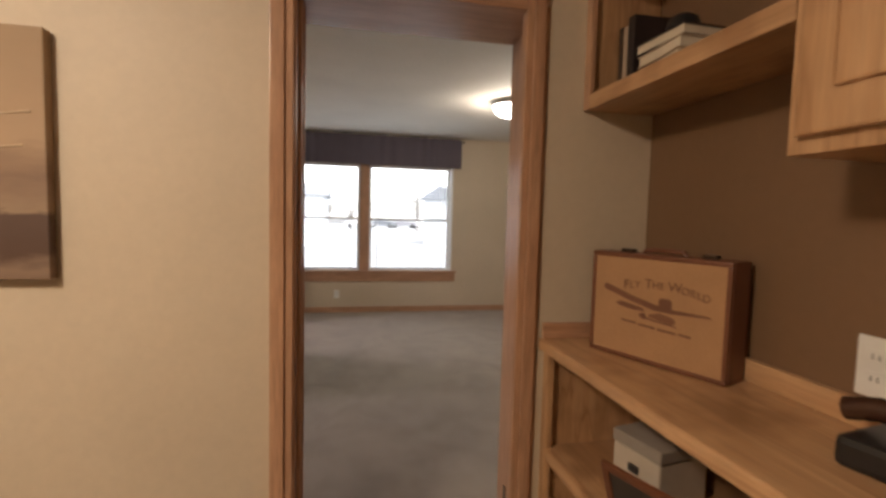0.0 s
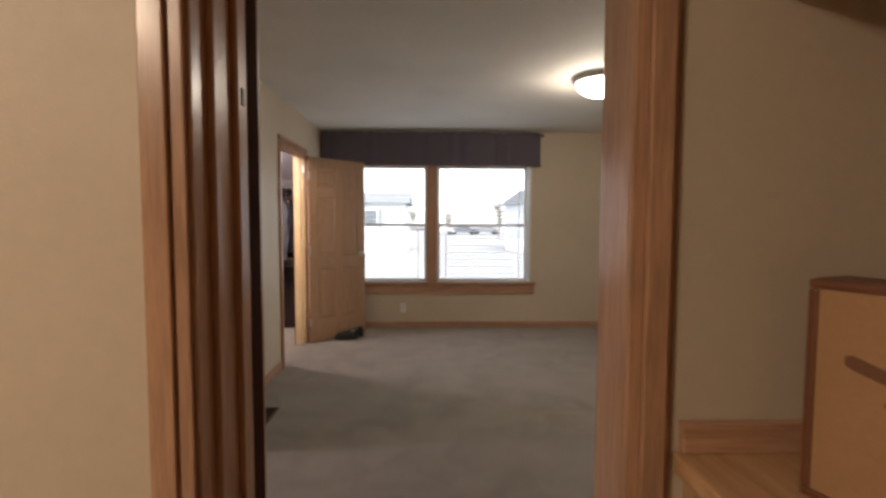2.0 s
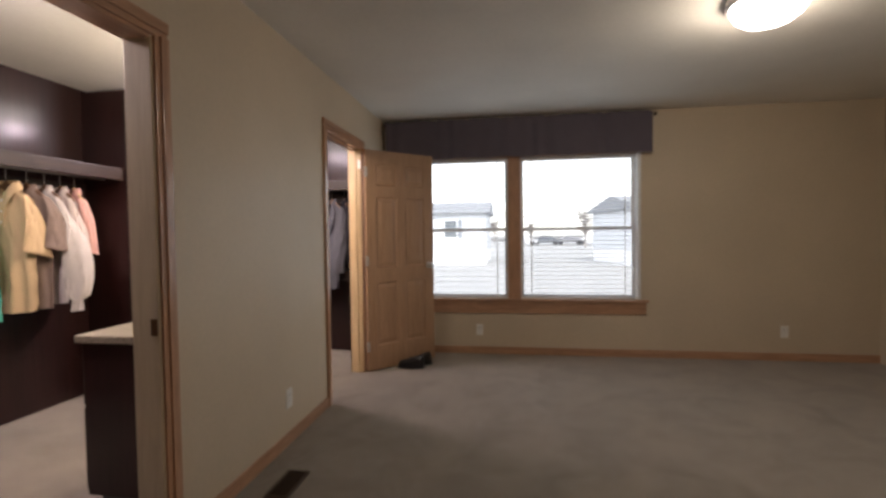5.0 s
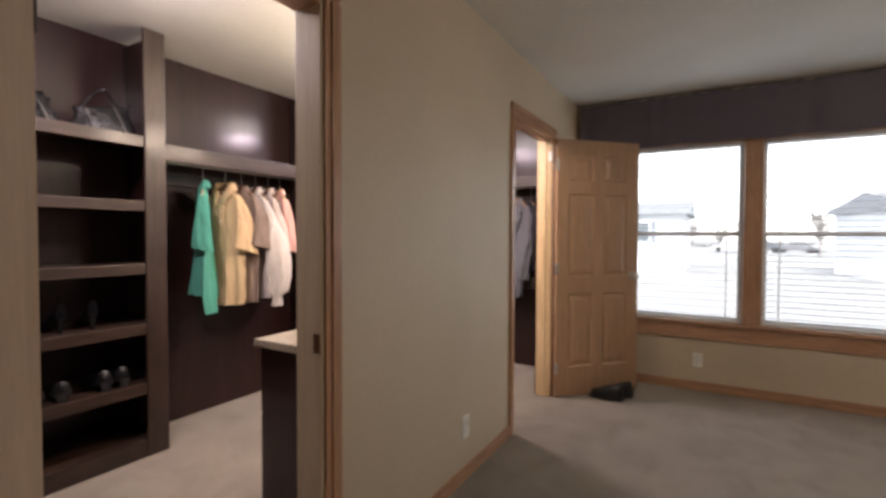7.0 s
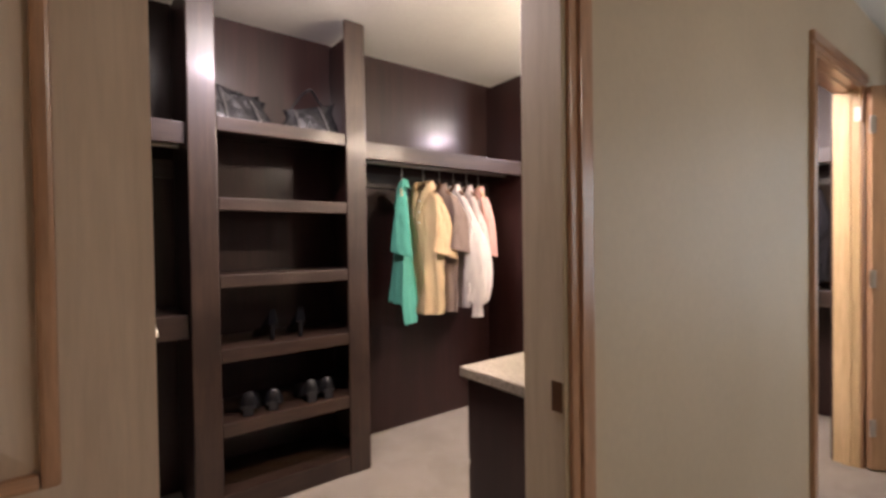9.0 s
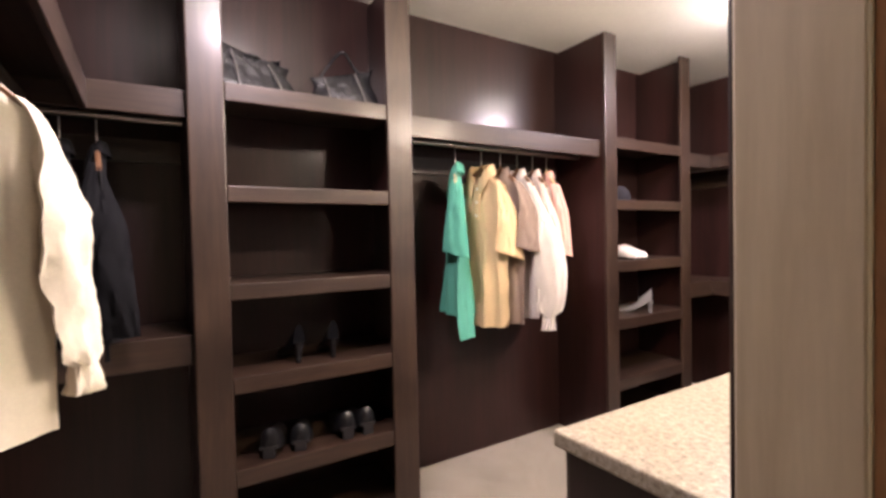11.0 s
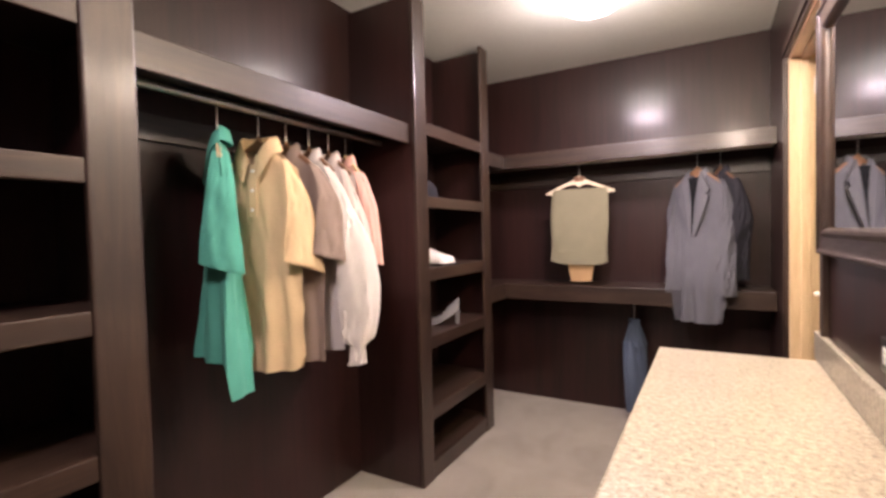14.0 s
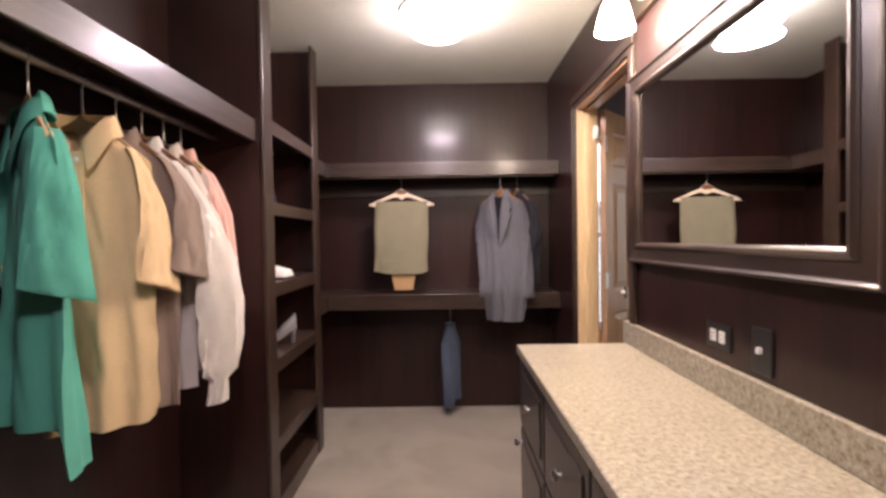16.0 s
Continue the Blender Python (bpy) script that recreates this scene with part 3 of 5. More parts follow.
tagged(slab("rail_return", XW + 0.001, XW + 0.365, 5.967, 6.284, 0.79, 0.895, DARK_Y, None, 0.004), "short dark-stained lower shelf between tower and rail", "shelf")

# ---- vanity ----
CX, CY0, CY1, CZ = -1.345, 3.585, 5.075, 0.82
cab = thing("vanity_cabinet", pose(XC, CY0, 0), "dark espresso vanity cabinet with drawers under a stone-look top", "cabinet")
DEP = XC - CX - 0.028
slab("carcass", -DEP, -0.002, 0.02, CY1 - CY0 - 0.02, 0.09, CZ - 0.037, PANEL, cab)
slab("toe_kick", -DEP + 0.06, -0.004, 0.03, CY1 - CY0 - 0.03, 0.0, 0.09, BLACK, cab)
n = 3
wd = (CY1 - CY0 - 0.04) / n
for i in range(n):
    y0 = 0.02 + i * wd
    for z0, z1, nm in ((0.50, CZ - 0.05, "drawer_front"), (0.11, 0.485, "cabinet_door")):
        bm = bmesh.new()
        brick_box(bm, -DEP - 0.018, -DEP - 0.001, y0 + 0.008, y0 + wd - 0.008, z0, z1, 0.004)
        brick_box(bm, -DEP - 0.023, -DEP - 0.0181, y0 + 0.05, y0 + wd - 0.05, z0 + 0.04, z1 - 0.04, 0.003)
        f = part(nm, bm, DARK, cab)
        kz = (z0 + z1) / 2 if nm == "drawer_front" else z1 - 0.06
        ky = y0 + wd / 2 if nm == "drawer_front" else (y0 + wd - 0.035 if i % 2 == 0 else y0 + 0.035)
        k = lathe(bmesh.new(), [(0.001, 0), (0.009, 0), (0.006, -0.008), (0.006, -0.014), (0.015, -0.018), (0.016, -0.024), (0.010, -0.030), (0.001, -0.031)], 18, (-DEP - 0.018, ky, kz), "x")
        part("knob", k, NICKEL, f, "brushed nickel knob", True)
top = thing("stone_countertop", pose(XC, CY0, CZ), "speckled beige stone-look countertop with backsplash", "countertop")
slab("deck", CX - XC, -0.001, 0, CY1 - CY0, -0.036, 0, COUNTER, top, 0.006)
slab("backsplash", -0.022, -0.001, 0, CY1 - CY0 + 0.03, 0.0005, 0.092, COUNTER, top, 0.004)

# ---- mirror, light bar and outlets on the closet wall ----
MY0, MY1, MZ0, MZ1 = 3.885, 5.03, 1.168, 1.905
mir = thing("wall_mirror", pose(XC, MY0, 0), "large mirror in a wide dark wood frame above the vanity", "mirror")
fw = 0.092
L = MY1 - MY0


# mitred moulding: a raised outer lip, a sloping flat and a rounded inner bead
MOULD = ((0, 0.001), (0, 0.024), (0.004, 0.030), (0.010, 0.030), (0.015, 0.026), (0.020, 0.024), (0.060, 0.021), (0.064, 0.025), (0.072, 0.029), (0.082, 0.027), (0.089, 0.020), (fw, 0.012), (fw, 0.001))
CORNERS = ((0, MZ0, 1, 1), (L, MZ0, -1, 1), (L, MZ1, -1, -1), (0, MZ1, 1, -1))
for k in range(4):
    rings = [[Vector((-out, y + sy * ins, z + sz * ins * 0.86)) for ins, out in MOULD] for y, z, sy, sz in (CORNERS[k], CORNERS[(k + 1) % 4])]
    part("frame_rail", loft(bmesh.new(), rings), DARK_Y if k % 2 == 0 else DARK, mir)
slab("mirror_glass", -0.012, -0.006, fw - 0.004, L - fw + 0.004, MZ0 + fw * 0.86 - 0.004, MZ1 - fw * 0.86 + 0.004, MIRROR, mir, 0, "clear silvered glass")
cat = thing("door_catch", pose(XC, 5.12, 1.03), "small pale door catch beside the closet doorway", "door catch")
slab("catch_plate", -0.004, -0.0005, -0.012, 0.012, -0.025, 0.025, BRONZE, cat, 0.001)
part("catch_pin", lathe(bmesh.new(), [(0.001, -0.0045), (0.008, -0.0045), (0.007, -0.018), (0.001, -0.02)], 14, (0, 0, 0), "x"), WHITE, cat, "", True)
bar = thing("vanity_light", pose(XC, 4.56, 2.165), "bronze bar light with lit frosted glass shades", "wall light")
slab("backplate", -0.025, -0.001, -0.42, 0.42, -0.05, 0.05, BRONZE, bar, 0.006)
for k in (-0.31, 0.0, 0.31):
    arm = part("arm", tube(bmesh.new(), [(-0.025, k, 0.0), (-0.08, k, 0.02), (-0.125, k, 0.015), (-0.13, k, -0.005)], 0.008), BRONZE, bar, "", True)
    part("shade", lathe(bmesh.new(), [(0.001, 0.0), (0.030, 0.0), (0.044, -0.02), (0.060, -0.07), (0.072, -0.122), (0.069, -0.122), (0.057, -0.07), (0.040, -0.02), (0.001, -0.012)], 24, (-0.13, k, 0.0)), GLOW2, bar, "lit frosted glass shade", True).visible_shadow = False
    lamp("vanity_bulb", "POINT", pose(XC - 0.13, 4.56 + k, 2.165 - 0.09), 2.1, (1.0, 0.74, 0.68), 0.035)


def wall_plate(name, m, label, cat, material, kind):
    """A cover plate on a wall; local x across, y out of the wall, z up."""
    p = thing(name, m, label, cat)
    slab("cover_plate", -0.036, 0.036, 0, 0.006, -0.058, 0.058, material, p, 0.003)
    if kind == "outlet":
        for z in (-0.021, 0.021):
            bm = brick_box(bmesh.new(), -0.017, 0.017, 0.006, 0.0085, z - 0.014, z + 0.014, 0.002)
            part("socket", bm, WHITE, p)
            for sx in (-0.006, 0.006):
                slab("slot", sx - 0.001, sx + 0.001, 0.0085, 0.0092, z - 0.005, z + 0.005, BLACK, p)
    elif kind == "switch":
        slab("toggle", -0.005, 0.005, 0.006, 0.018, -0.006, 0.010, WHITE, p, 0.002)
    elif kind == "double":
        for sx in (-0.012, 0.012):
            part("socket", lathe(bmesh.new(), [(0.001, 0.006), (0.013, 0.006), (0.013, 0.010), (0.001, 0.011)], 16, (sx, 0, 0.012), "y"), WHITE, p)
    return p


wall_plate("wall_outlet", pose(XB, 4.403, 0.275, 0, 0, -90), "white double outlet low on the wall", "outlet", WHITE, "outlet")
wall_plate("wall_outlet", pose(0.25, YN, 0.25, 0, 0, 180), "white double outlet under the window", "outlet", WHITE, "outlet")
wall_plate("wall_outlet", pose(3.14, YN, 0.278, 0, 0, 180), "white double outlet low on the wall", "outlet", WHITE, "outlet")
wall_plate("vanity_outlet", pose(XC, 4.42, 0.985, 0, 90, 90), "black cover plate with a white double outlet", "outlet", BLACK, "outlet")
wall_plate("vanity_switch", pose(XC, 4.235, 0.985, 0, 0, 90), "black cover plate with a white switch", "switch", BLACK, "switch")


def ceiling_lamp(m, r, label, material=GLOW):
    c = thing("ceiling_light", m, label, "ceiling light")
    deep = 0.042 if 0.17 < r < 0.18 else 0.014
    part("base_ring", lathe(bmesh.new(), [(0.001, 0.0), (r * 1.06, 0.0), (r * 1.06, -deep * 0.7), (r * 1.0, -deep), (0.001, -deep)], 40), NICKEL if deep > 0.02 else WHITE, c, "metal ring", True)
    part("glass_dome", lathe(bmesh.new(), [(0.001, -deep - 0.0005), (r * 0.97, -deep - 0.0005), (r * 0.95, -0.060), (r * 0.84, -0.095), (r * 0.60, -0.125), (r * 0.28, -0.145), (0.001, -0.15)], 40), material, c, "lit frosted glass bowl", True).visible_shadow = False
    part("finial", lathe(bmesh.new(), [(0.001, -0.149), (0.008, -0.151), (0.006, -0.160), (0.001, -0.163)], 14), WHITE, c, "", True)
    return c


ceiling_lamp(pose(1.88, 4.40, H), 0.178, "flush ceiling light with a lit frosted glass bowl")
ceiling_lamp(pose(-1.66, 5.50, H), 0.185, "flush closet ceiling light with a lit frosted glass bowl")
ceiling_lamp(pose(-1.70, 3.24, H), 0.185, "flush closet ceiling light with a lit frosted glass bowl")
# unseen bowl at an assumed spot, added so that the hall is lit
ceiling_lamp(pose(-0.85, 0.05, H), 0.165, "added hall ceiling light, out of view, with a lit frosted glass bowl")

# floor register
reg = thing("floor_register", pose(-0.535, 3.95, 0), "brown metal floor register in the carpet", "floor vent")
bm = bmesh.new()
for a, b, c, d in ((-0.06, 0.06, -0.13, -0.115), (-0.06, 0.06, 0.115, 0.13), (-0.06, -0.045, -0.115, 0.115), (0.045, 0.06, -0.115, 0.115)):
    brick_box(bm, a, b, c, d, 0.001, 0.010)
part("rim", bm, VENT, reg)
slab("duct", -0.045, 0.045, -0.115, 0.115, 0.0008, 0.002, BLACK, reg)
for i in range(13):
    y = -0.105 + i * 0.0175
    slab("slat", -0.045, 0.045, y - 0.003, y + 0.003, 0.002, 0.008, VENT, reg)

# ---- clothes ----


def hanger(parent, material, span=0.2, drop=0.085, bar=False, bow=1.5):
    hook = bmesh.new()
    pts = [(0, 0, -0.085), (0, 0, -0.050), (0, 0, -0.012)] + [(0.016 * math.sin(a), 0, 0.0175 - 0.016 * math.cos(a)) for a in [0.35 + k * 0.5 for k in range(8)]]
    part("hook", tube(hook, pts, 0.0026, 8), NICKEL, parent, "metal hook", True)
    bm = bmesh.new()
    rings = []
    for k in range(-8, 9):
        u = k / 8
        x = u * span
        z = -0.104 - drop * abs(u) ** bow
        h = 0.016 * (1 - 0.45 * abs(u)) + 0.034 * math.exp(-(u / 0.10) ** 2)
        d = 0.007
        rings.append([Vector((x, -d, z - h)), Vector((x, d, z - h)), Vector((x, d, z + h * 0.4)), Vector((x, 0, z + h * 0.7)), Vector((x, -d, z + h * 0.4))])
    part("hanger_arm", loft(bm, rings), material, parent, "wooden hanger", True)
    if bar:
        part("trouser_bar", tube(bmesh.new(), [(-span * 0.9, 0, -0.104 - drop - 0.004), (span * 0.9, 0, -0.104 - drop - 0.004)], 0.006), material, parent, "", True)


def ring_at(a, b, z, n, fold, ph, cx=0.0, cy=0.0, k=7):
    """A flattened ring of cloth: creased at both sides, with folds that run down it."""
    out = []
    for i in range(n):
        t = 2 * math.pi * i / n
        c, s = math.cos(t), math.sin(t)
        tri = 1 - 2 * math.acos(max(-1, min(1, c))) / math.pi
        x = a * (0.72 * tri + 0.28 * c)
        w = 1 + fold * (math.sin(k * t + ph + 0.5 * math.sin(3 * z)) + 0.5 * math.sin((k + 4) * t + 2.1 * ph + z * 1.5))
        low = smooth_step((-z - 0.13) / 0.22)
        crease = 0.35 - abs(noise.noise(Vector((x * 17 + z * 5 + ph, s * 1.7, z * 2.2 - x * 4))))
        wr = noise.noise(Vector((x * 10 + ph, s * 2, z * 1.7))) * 0.013 + crease * 0.013 * low + noise.noise(Vector((x * 34, s * 3 + ph, z * 11))) * 0.002
        out.append(Vector((x + cx + wr * 0.3, s * b * w + cy + wr * min(1, b / 0.03), z)))
    return out


def smooth_step(v):
    v = max(0.0, min(1.0, v))
    return v * v * (3 - 2 * v)


def neck_dip(x, s, depth):
    return depth * math.exp(-(x / 0.036) ** 2) if s < 0 else 0.0


def garment(m, label, category, material, length, hem_w, thick, sleeve, sleeve_w=0.075, shoulder=0.195, collar=True, buttons=None, seed=1, flare=0.0, arm_out=0.05, cuff=False, tail=0.0, hang_mat=None, lapel=None, neck=0.06, puff=0.0, rest=None, slit=0.0, cs=1.0):
    """A top on a hanger. Local x across the shoulders, y front to back; the rod lies 3 cm above z = 0.
    rest: (y, z) of a shelf edge that the lower cloth is pushed out over."""
    length, sleeve = length - 0.03, sleeve - 0.03
    g = thing({"top": "hanging_blouse"}.get(category, "hanging_" + category), m, label, category, "clothes on hangers")
    inv = m.inverted()
    rnd = random.Random(seed)
    ph = rnd.uniform(0, 6)
    hanger(g, hang_mat or HANGW, shoulder - 0.02)

    def settle(rings):
        if rest:
            for ring in rings:
                for p in ring:
                    w = m @ p
                    k = smooth_step((rest[1] + 0.45 - w.z) / 0.45)
                    if k > 0:
                        w.y -= 0.13 * k
                        w.y += k * (min(w.y, rest[0] - 0.006 + 0.1 * min(0, w.y - rest[0])) - w.y)
                        p.xyz = inv @ w
        return rings

    prof = [(-0.112 - 0.088 * (k / 8) ** 1.2, 0.048 + (shoulder - 0.048) * (k / 8), 0.027 - 0.005 * k / 8) for k in range(9)]
    prof += [(-0.210, shoulder + 0.004, 0.023), (-0.225, shoulder + 0.004, 0.025)]
    nrow = 34
    for i in range(1, nrow + 1):
        u = i / nrow
        prof.append((-0.225 - u * (length - 0.225), shoulder + 0.004 + (hem_w - shoulder - 0.004) * u, 0.025 + (thick * (1.3 + flare) - 0.025) * u ** 0.8))
    rings = []
    for q, (z, a, b) in enumerate(prof):
        f = 0.01 + 0.33 * max(0, -z - 0.22) / length
        rr = ring_at(a, b, z, 96, f, ph)
        near = max(0.0, 1 - (-z - 0.110) / (neck + 0.11))
        for i, p in enumerate(rr):
            sn = math.sin(2 * math.pi * i / 96)
            p.z -= neck_dip(p.x, sn, neck) * near
            if z < -length + 0.34:
                d = 1 - (z + length) / 0.34
                if tail:
                    p.z -= tail * smooth_step((p.y / b + 0.15) / 0.3) * d * smooth_step(p.x / a * 5 + 0.6)
                if slit:
                    p.z += slit * d * math.exp(-((abs(p.x) - a) / 0.012) ** 2)
        rings.append(rr)
    inner = [[Vector((p.x * 0.93, p.y * 0.85, p.z - 0.004)) for p in rings[0]], [Vector((p.x * 0.9, p.y * 0.6, p.z - 0.09)) for p in rings[0]]]
    rings = [inner[1], inner[0]] + rings
    rings.append([Vector((p.x * 0.99, p.y * 0.96, p.z - 0.0008)) for p in rings[-1]])
    rings.append([Vector((p.x * 0.96, p.y * 0.88, p.z + 0.004)) for p in rings[-1]])
    rings.append([Vector((p.x * 0.93, p.y * 0.75, p.z + 0.16)) for p in rings[-1]])
    part("body", loft(bmesh.new(), settle(rings)), material, g, "", True)
    for s in (-1, 1):
        rr = []
        steps = 32
        ph2 = rnd.uniform(0, 6)
        long = sleeve > 0.62
        for i in range(steps + 1):
            u = i / steps
            x = s * (shoulder - 0.045 + (arm_out + 0.035) * min(1, u * 2.6) ** 0.65 + (0.012 * math.sin(u * 5 + ph2) if long else 0.014 * u) + puff * 0.065 * u * math.sin(min(1, u * 0.85) * math.pi))
            y = (0.012 * math.sin(u * 3.4 + ph2) + 0.016 * u) if long else 0.005 * math.sin(u * 3 + ph2)
            z = -0.168 - u * (sleeve - 0.168)
            if long:
                wx = 0.010 + (0.018 + 0.026 * puff) * math.sin(min(1, u * 1.05) * math.pi) ** 0.8
                wy = 0.022 + (sleeve_w - 0.022) * smooth_step(u * 2.2) * (1 - 0.25 * u) + puff * 0.040 * math.sin(max(0, u - 0.25) / 0.75 * math.pi)
                if cuff and u > 0.90:
                    wx, wy = 0.016 + 0.10 * (u - 0.90), 0.030 + 0.12 * (u - 0.90)
            else:
                wx = 0.009 + 0.010 * u
                wy = 0.024 + (sleeve_w - 0.024) * u ** 0.8
            ring = []
            for k in range(28):
                t = 2 * math.pi * k / 28
                sn, c = math.sin(t), math.cos(t)
                tri = 2 * math.asin(max(-1, min(1, sn))) / math.pi
                fold = 1 + (0.10 * math.sin(4 * t + ph2 + u * 3) + (0.10 * math.sin(u * 16 + 3 * sn) if long else 0)) * min(1, u * 3)
                crease = 0.3 - abs(noise.noise(Vector((u * 6 + tri * 2.5 + ph2, tri * 1.6 - u * 2, s))))
                wr = (noise.noise(Vector((u * 3 + ph2, tri * 2.6, s))) * 0.010 + crease * (0.022 if long else 0.008)) * min(1, u * 4)
                wide = wy * (0.78 * tri + 0.22 * sn)
                turn = smooth_step(u * 2) * (0.35 if long else 0.30)
                thin = wx * c * fold + wr
                ring.append(Vector((x + thin * math.cos(turn) + s * wide * math.sin(turn), y + wide * math.cos(turn) - s * thin * math.sin(turn), z + (0 if long else -0.30 * wy * tri * u))))
            rr.append(ring)
        cx, cy = x, y
        rr.append([Vector((cx + (p.x - cx) * 0.97, cy + (p.y - cy) * 0.985, p.z - 0.0008)) for p in rr[-1]])
        rr.append([Vector((cx + (p.x - cx) * 0.80, cy + (p.y - cy) * 0.95, p.z + 0.004)) for p in rr[-1]])
        rr.append([Vector((cx + (p.x - cx) * 0.55, cy + (p.y - cy) * 0.85, p.z + 0.09)) for p in rr[-1]])
        part("sleeve", loft(bmesh.new(), settle(rr)), material, g, "", True)
    if collar:
        rr = []
        for i in range(29):
            t = -math.pi / 2 + 0.20 + (2 * math.pi - 0.40) * i / 28
            c, sn = math.cos(t), math.sin(t)
            point = max(0, -sn) ** 3
            base = -0.112 - neck_dip(c * 0.05, sn, neck * 0.9)
            up = (0.026 - 0.010 * point) * cs
            wv = 0.003 * math.sin(3 * t + ph)
            p = lambda r, z: Vector((c * 0.052 * cs * r + 0.018 * point * math.copysign(max(0, r - 1.1) * 3, c), sn * 0.031 * cs * r, base + z + wv))
            rr.append([p(0.94, -0.008), p(0.93, up), p(1.02, up + 0.004), p(1.14, up - 0.006), p(1.36, -0.016 - 0.032 * cs * point), p(1.30, -0.018 - 0.032 * cs * point), p(1.05, up - 0.012)])
        part("collar", loft(bmesh.new(), rr), lapel or material, g, "", True)
    if buttons:
        front = lambda z: -(0.030 + (thick * (1.3 + flare) - 0.030) * max(0, (-z - 0.2) / (length - 0.2)) ** 0.8) - 0.003
        for i in range(3):
            z = -0.205 - i * 0.07
            part("button", lathe(bmesh.new(), [(0.001, 0), (0.006, 0), (0.006, -0.003), (0.001, -0.0035)], 12, (0.0, front(z) - 0.004, z), "y"), buttons, g)
        part("placket", loft(bmesh.new(), [[Vector((-0.015, front(z) - 0.003, z)), Vector((0.015, front(z) - 0.003, z)), Vector((0.015, front(z) + 0.008, z)), Vector((-0.015, front(z) + 0.008, z))] for z in (-0.185, -0.25, -0.32, -0.37)]), material, g)
    if lapel:
        front = lambda z: -0.034 - 0.035 * max(0, (-z - 0.2) / (length - 0.2)) ** 0.8
        for s in (-1, 1):
            bm = bmesh.new()
            pts = [(0.045, -0.112), (0.072, -0.17), (0.100, -0.225), (0.080, -0.25), (0.098, -0.268), (0.014, -0.50), (0.004, -0.50), (0.012, -0.30), (0.03, -0.17)]
            f = [bm.verts.new((s * x, front(z) - 0.006, z)) for x, z in pts]
            b = [bm.verts.new((s * x, front(z) + 0.010, z)) for x, z in pts]
            bm.faces.new(f)
            bm.faces.new(list(reversed(b)))
            for i in range(len(f)):
                j = (i + 1) % len(f)
                bm.faces.new((f[i], f[j], b[j], b[i]))
            settle([[v.co for v in bm.verts]])
            part("lapel", bm, lapel, g)
        # dark panel standing in for the shade inside the open jacket front
        rr = [[Vector((-w, front(z) - 0.002, z)), Vector((w, front(z) - 0.002, z)), Vector((w, front(z) + 0.010, z)), Vector((-w, front(z) + 0.010, z))] for w, z in ((0.034, -0.145), (0.026, -0.30), (0.003, -0.48))]
        part("lapel_gap_shade", loft(bmesh.new(), settle(rr)), INK, g, "dark panel standing for the shade between the lapels")
    return g


HANGW = wood("hanger_wood", (0.24, 0.125, 0.07), (0.15, 0.075, 0.04), 0.4, "x", 0.6)
PALEH = wood("bleached_hanger_wood", (0.78, 0.66, 0.50), (0.66, 0.52, 0.36), 0.4, "x", 0.4)
HANGL = wood("pale_hanger_wood", (0.66, 0.47, 0.27), (0.52, 0.34, 0.18), 0.4, "x", 0.6)
TEAL = cloth("teal_cotton", (0.085, 0.32, 0.245))
YELLOW = cloth("butter_yellow_cotton", (0.60, 0.43, 0.255))
TAUPE = cloth("taupe_cotton", (0.235, 0.175, 0.145))
OFFW = cloth("off_white_cotton", (0.60, 0.545, 0.51))
STRIPE = cloth("white_striped_cotton", (0.54, 0.46, 0.42))
PINK = cloth("pale_pink_stripe_cotton", (0.62, 0.36, 0.31), stripe=None)
GREYW = cloth("grey_wool", (0.105, 0.103, 0.118))
# black wool taken darker still, with shade put into its colour
INK = cloth("shaded_black_wool", (0.007, 0.007, 0.009))
CHAR = cloth("charcoal_wool", (0.020, 0.019, 0.024))
OLIVE = cloth("olive_khaki_cotton", (0.22, 0.20, 0.135))
DENIM = cloth("faded_blue_denim", (0.075, 0.095, 0.14))
CREAM = cloth("cream_knit", (0.74, 0.68, 0.56))
LEATHER = plain("black_leather", (0.008, 0.008, 0.009), 0.28)
SEAM = plain("pale_piping", (0.085, 0.08, 0.075), 0.5)
BAG, _n, _l, _b = mat("creased_black_leather", 0.27)
_v = mapped(_n, _l, (1, 1, 1))
_l.new(ramp(_n, _l, tex_noise(_n, _l, _v, 22, 4), [(0.3, (0.010, 0.010, 0.011)), (0.7, (0.020, 0.020, 0.022))]), _b.inputs["Base Color"])
bump(_n, _l, _b, tex_noise(_n, _l, _v, 13, 5, 0.6, 1.0), 0.8, 0.02)
LEATHER_B = plain("brown_leather", (0.16, 0.06, 0.03), 0.4)

RX = XW + 0.365 * 0.52
RZ = 1.72 - 0.016


def west(y, turn=0):
    """A hanger on the rod at the closet's back wall; its own x points into the room."""
    return pose(RX + 0.005, y, RZ, 0, 0, turn)


garment(west(4.19, -34), "teal short-sleeved top with a trailing hem on a hanger", "top", TEAL, 0.87, 0.165, 0.044, 0.57, 0.068, 0.150, True, None, 3, 0.3, 0.012, tail=0.12, hang_mat=HANGL, neck=0.12, cs=1.15)
garment(west(4.355, 13), "butter yellow short-sleeved polo shirt on a hanger", "shirt", YELLOW, 0.955, 0.168, 0.046, 0.585, 0.092, 0.158, True, WHITE, 5, 0.1, 0.016, neck=0.085, slit=0.05, cs=1.35)
garment(west(4.485, 4), "taupe short-sleeved shirt on a wooden hanger", "shirt", TAUPE, 0.95, 0.165, 0.036, 0.56, 0.080, 0.165, True, None, 8, 0.1, 0.040)
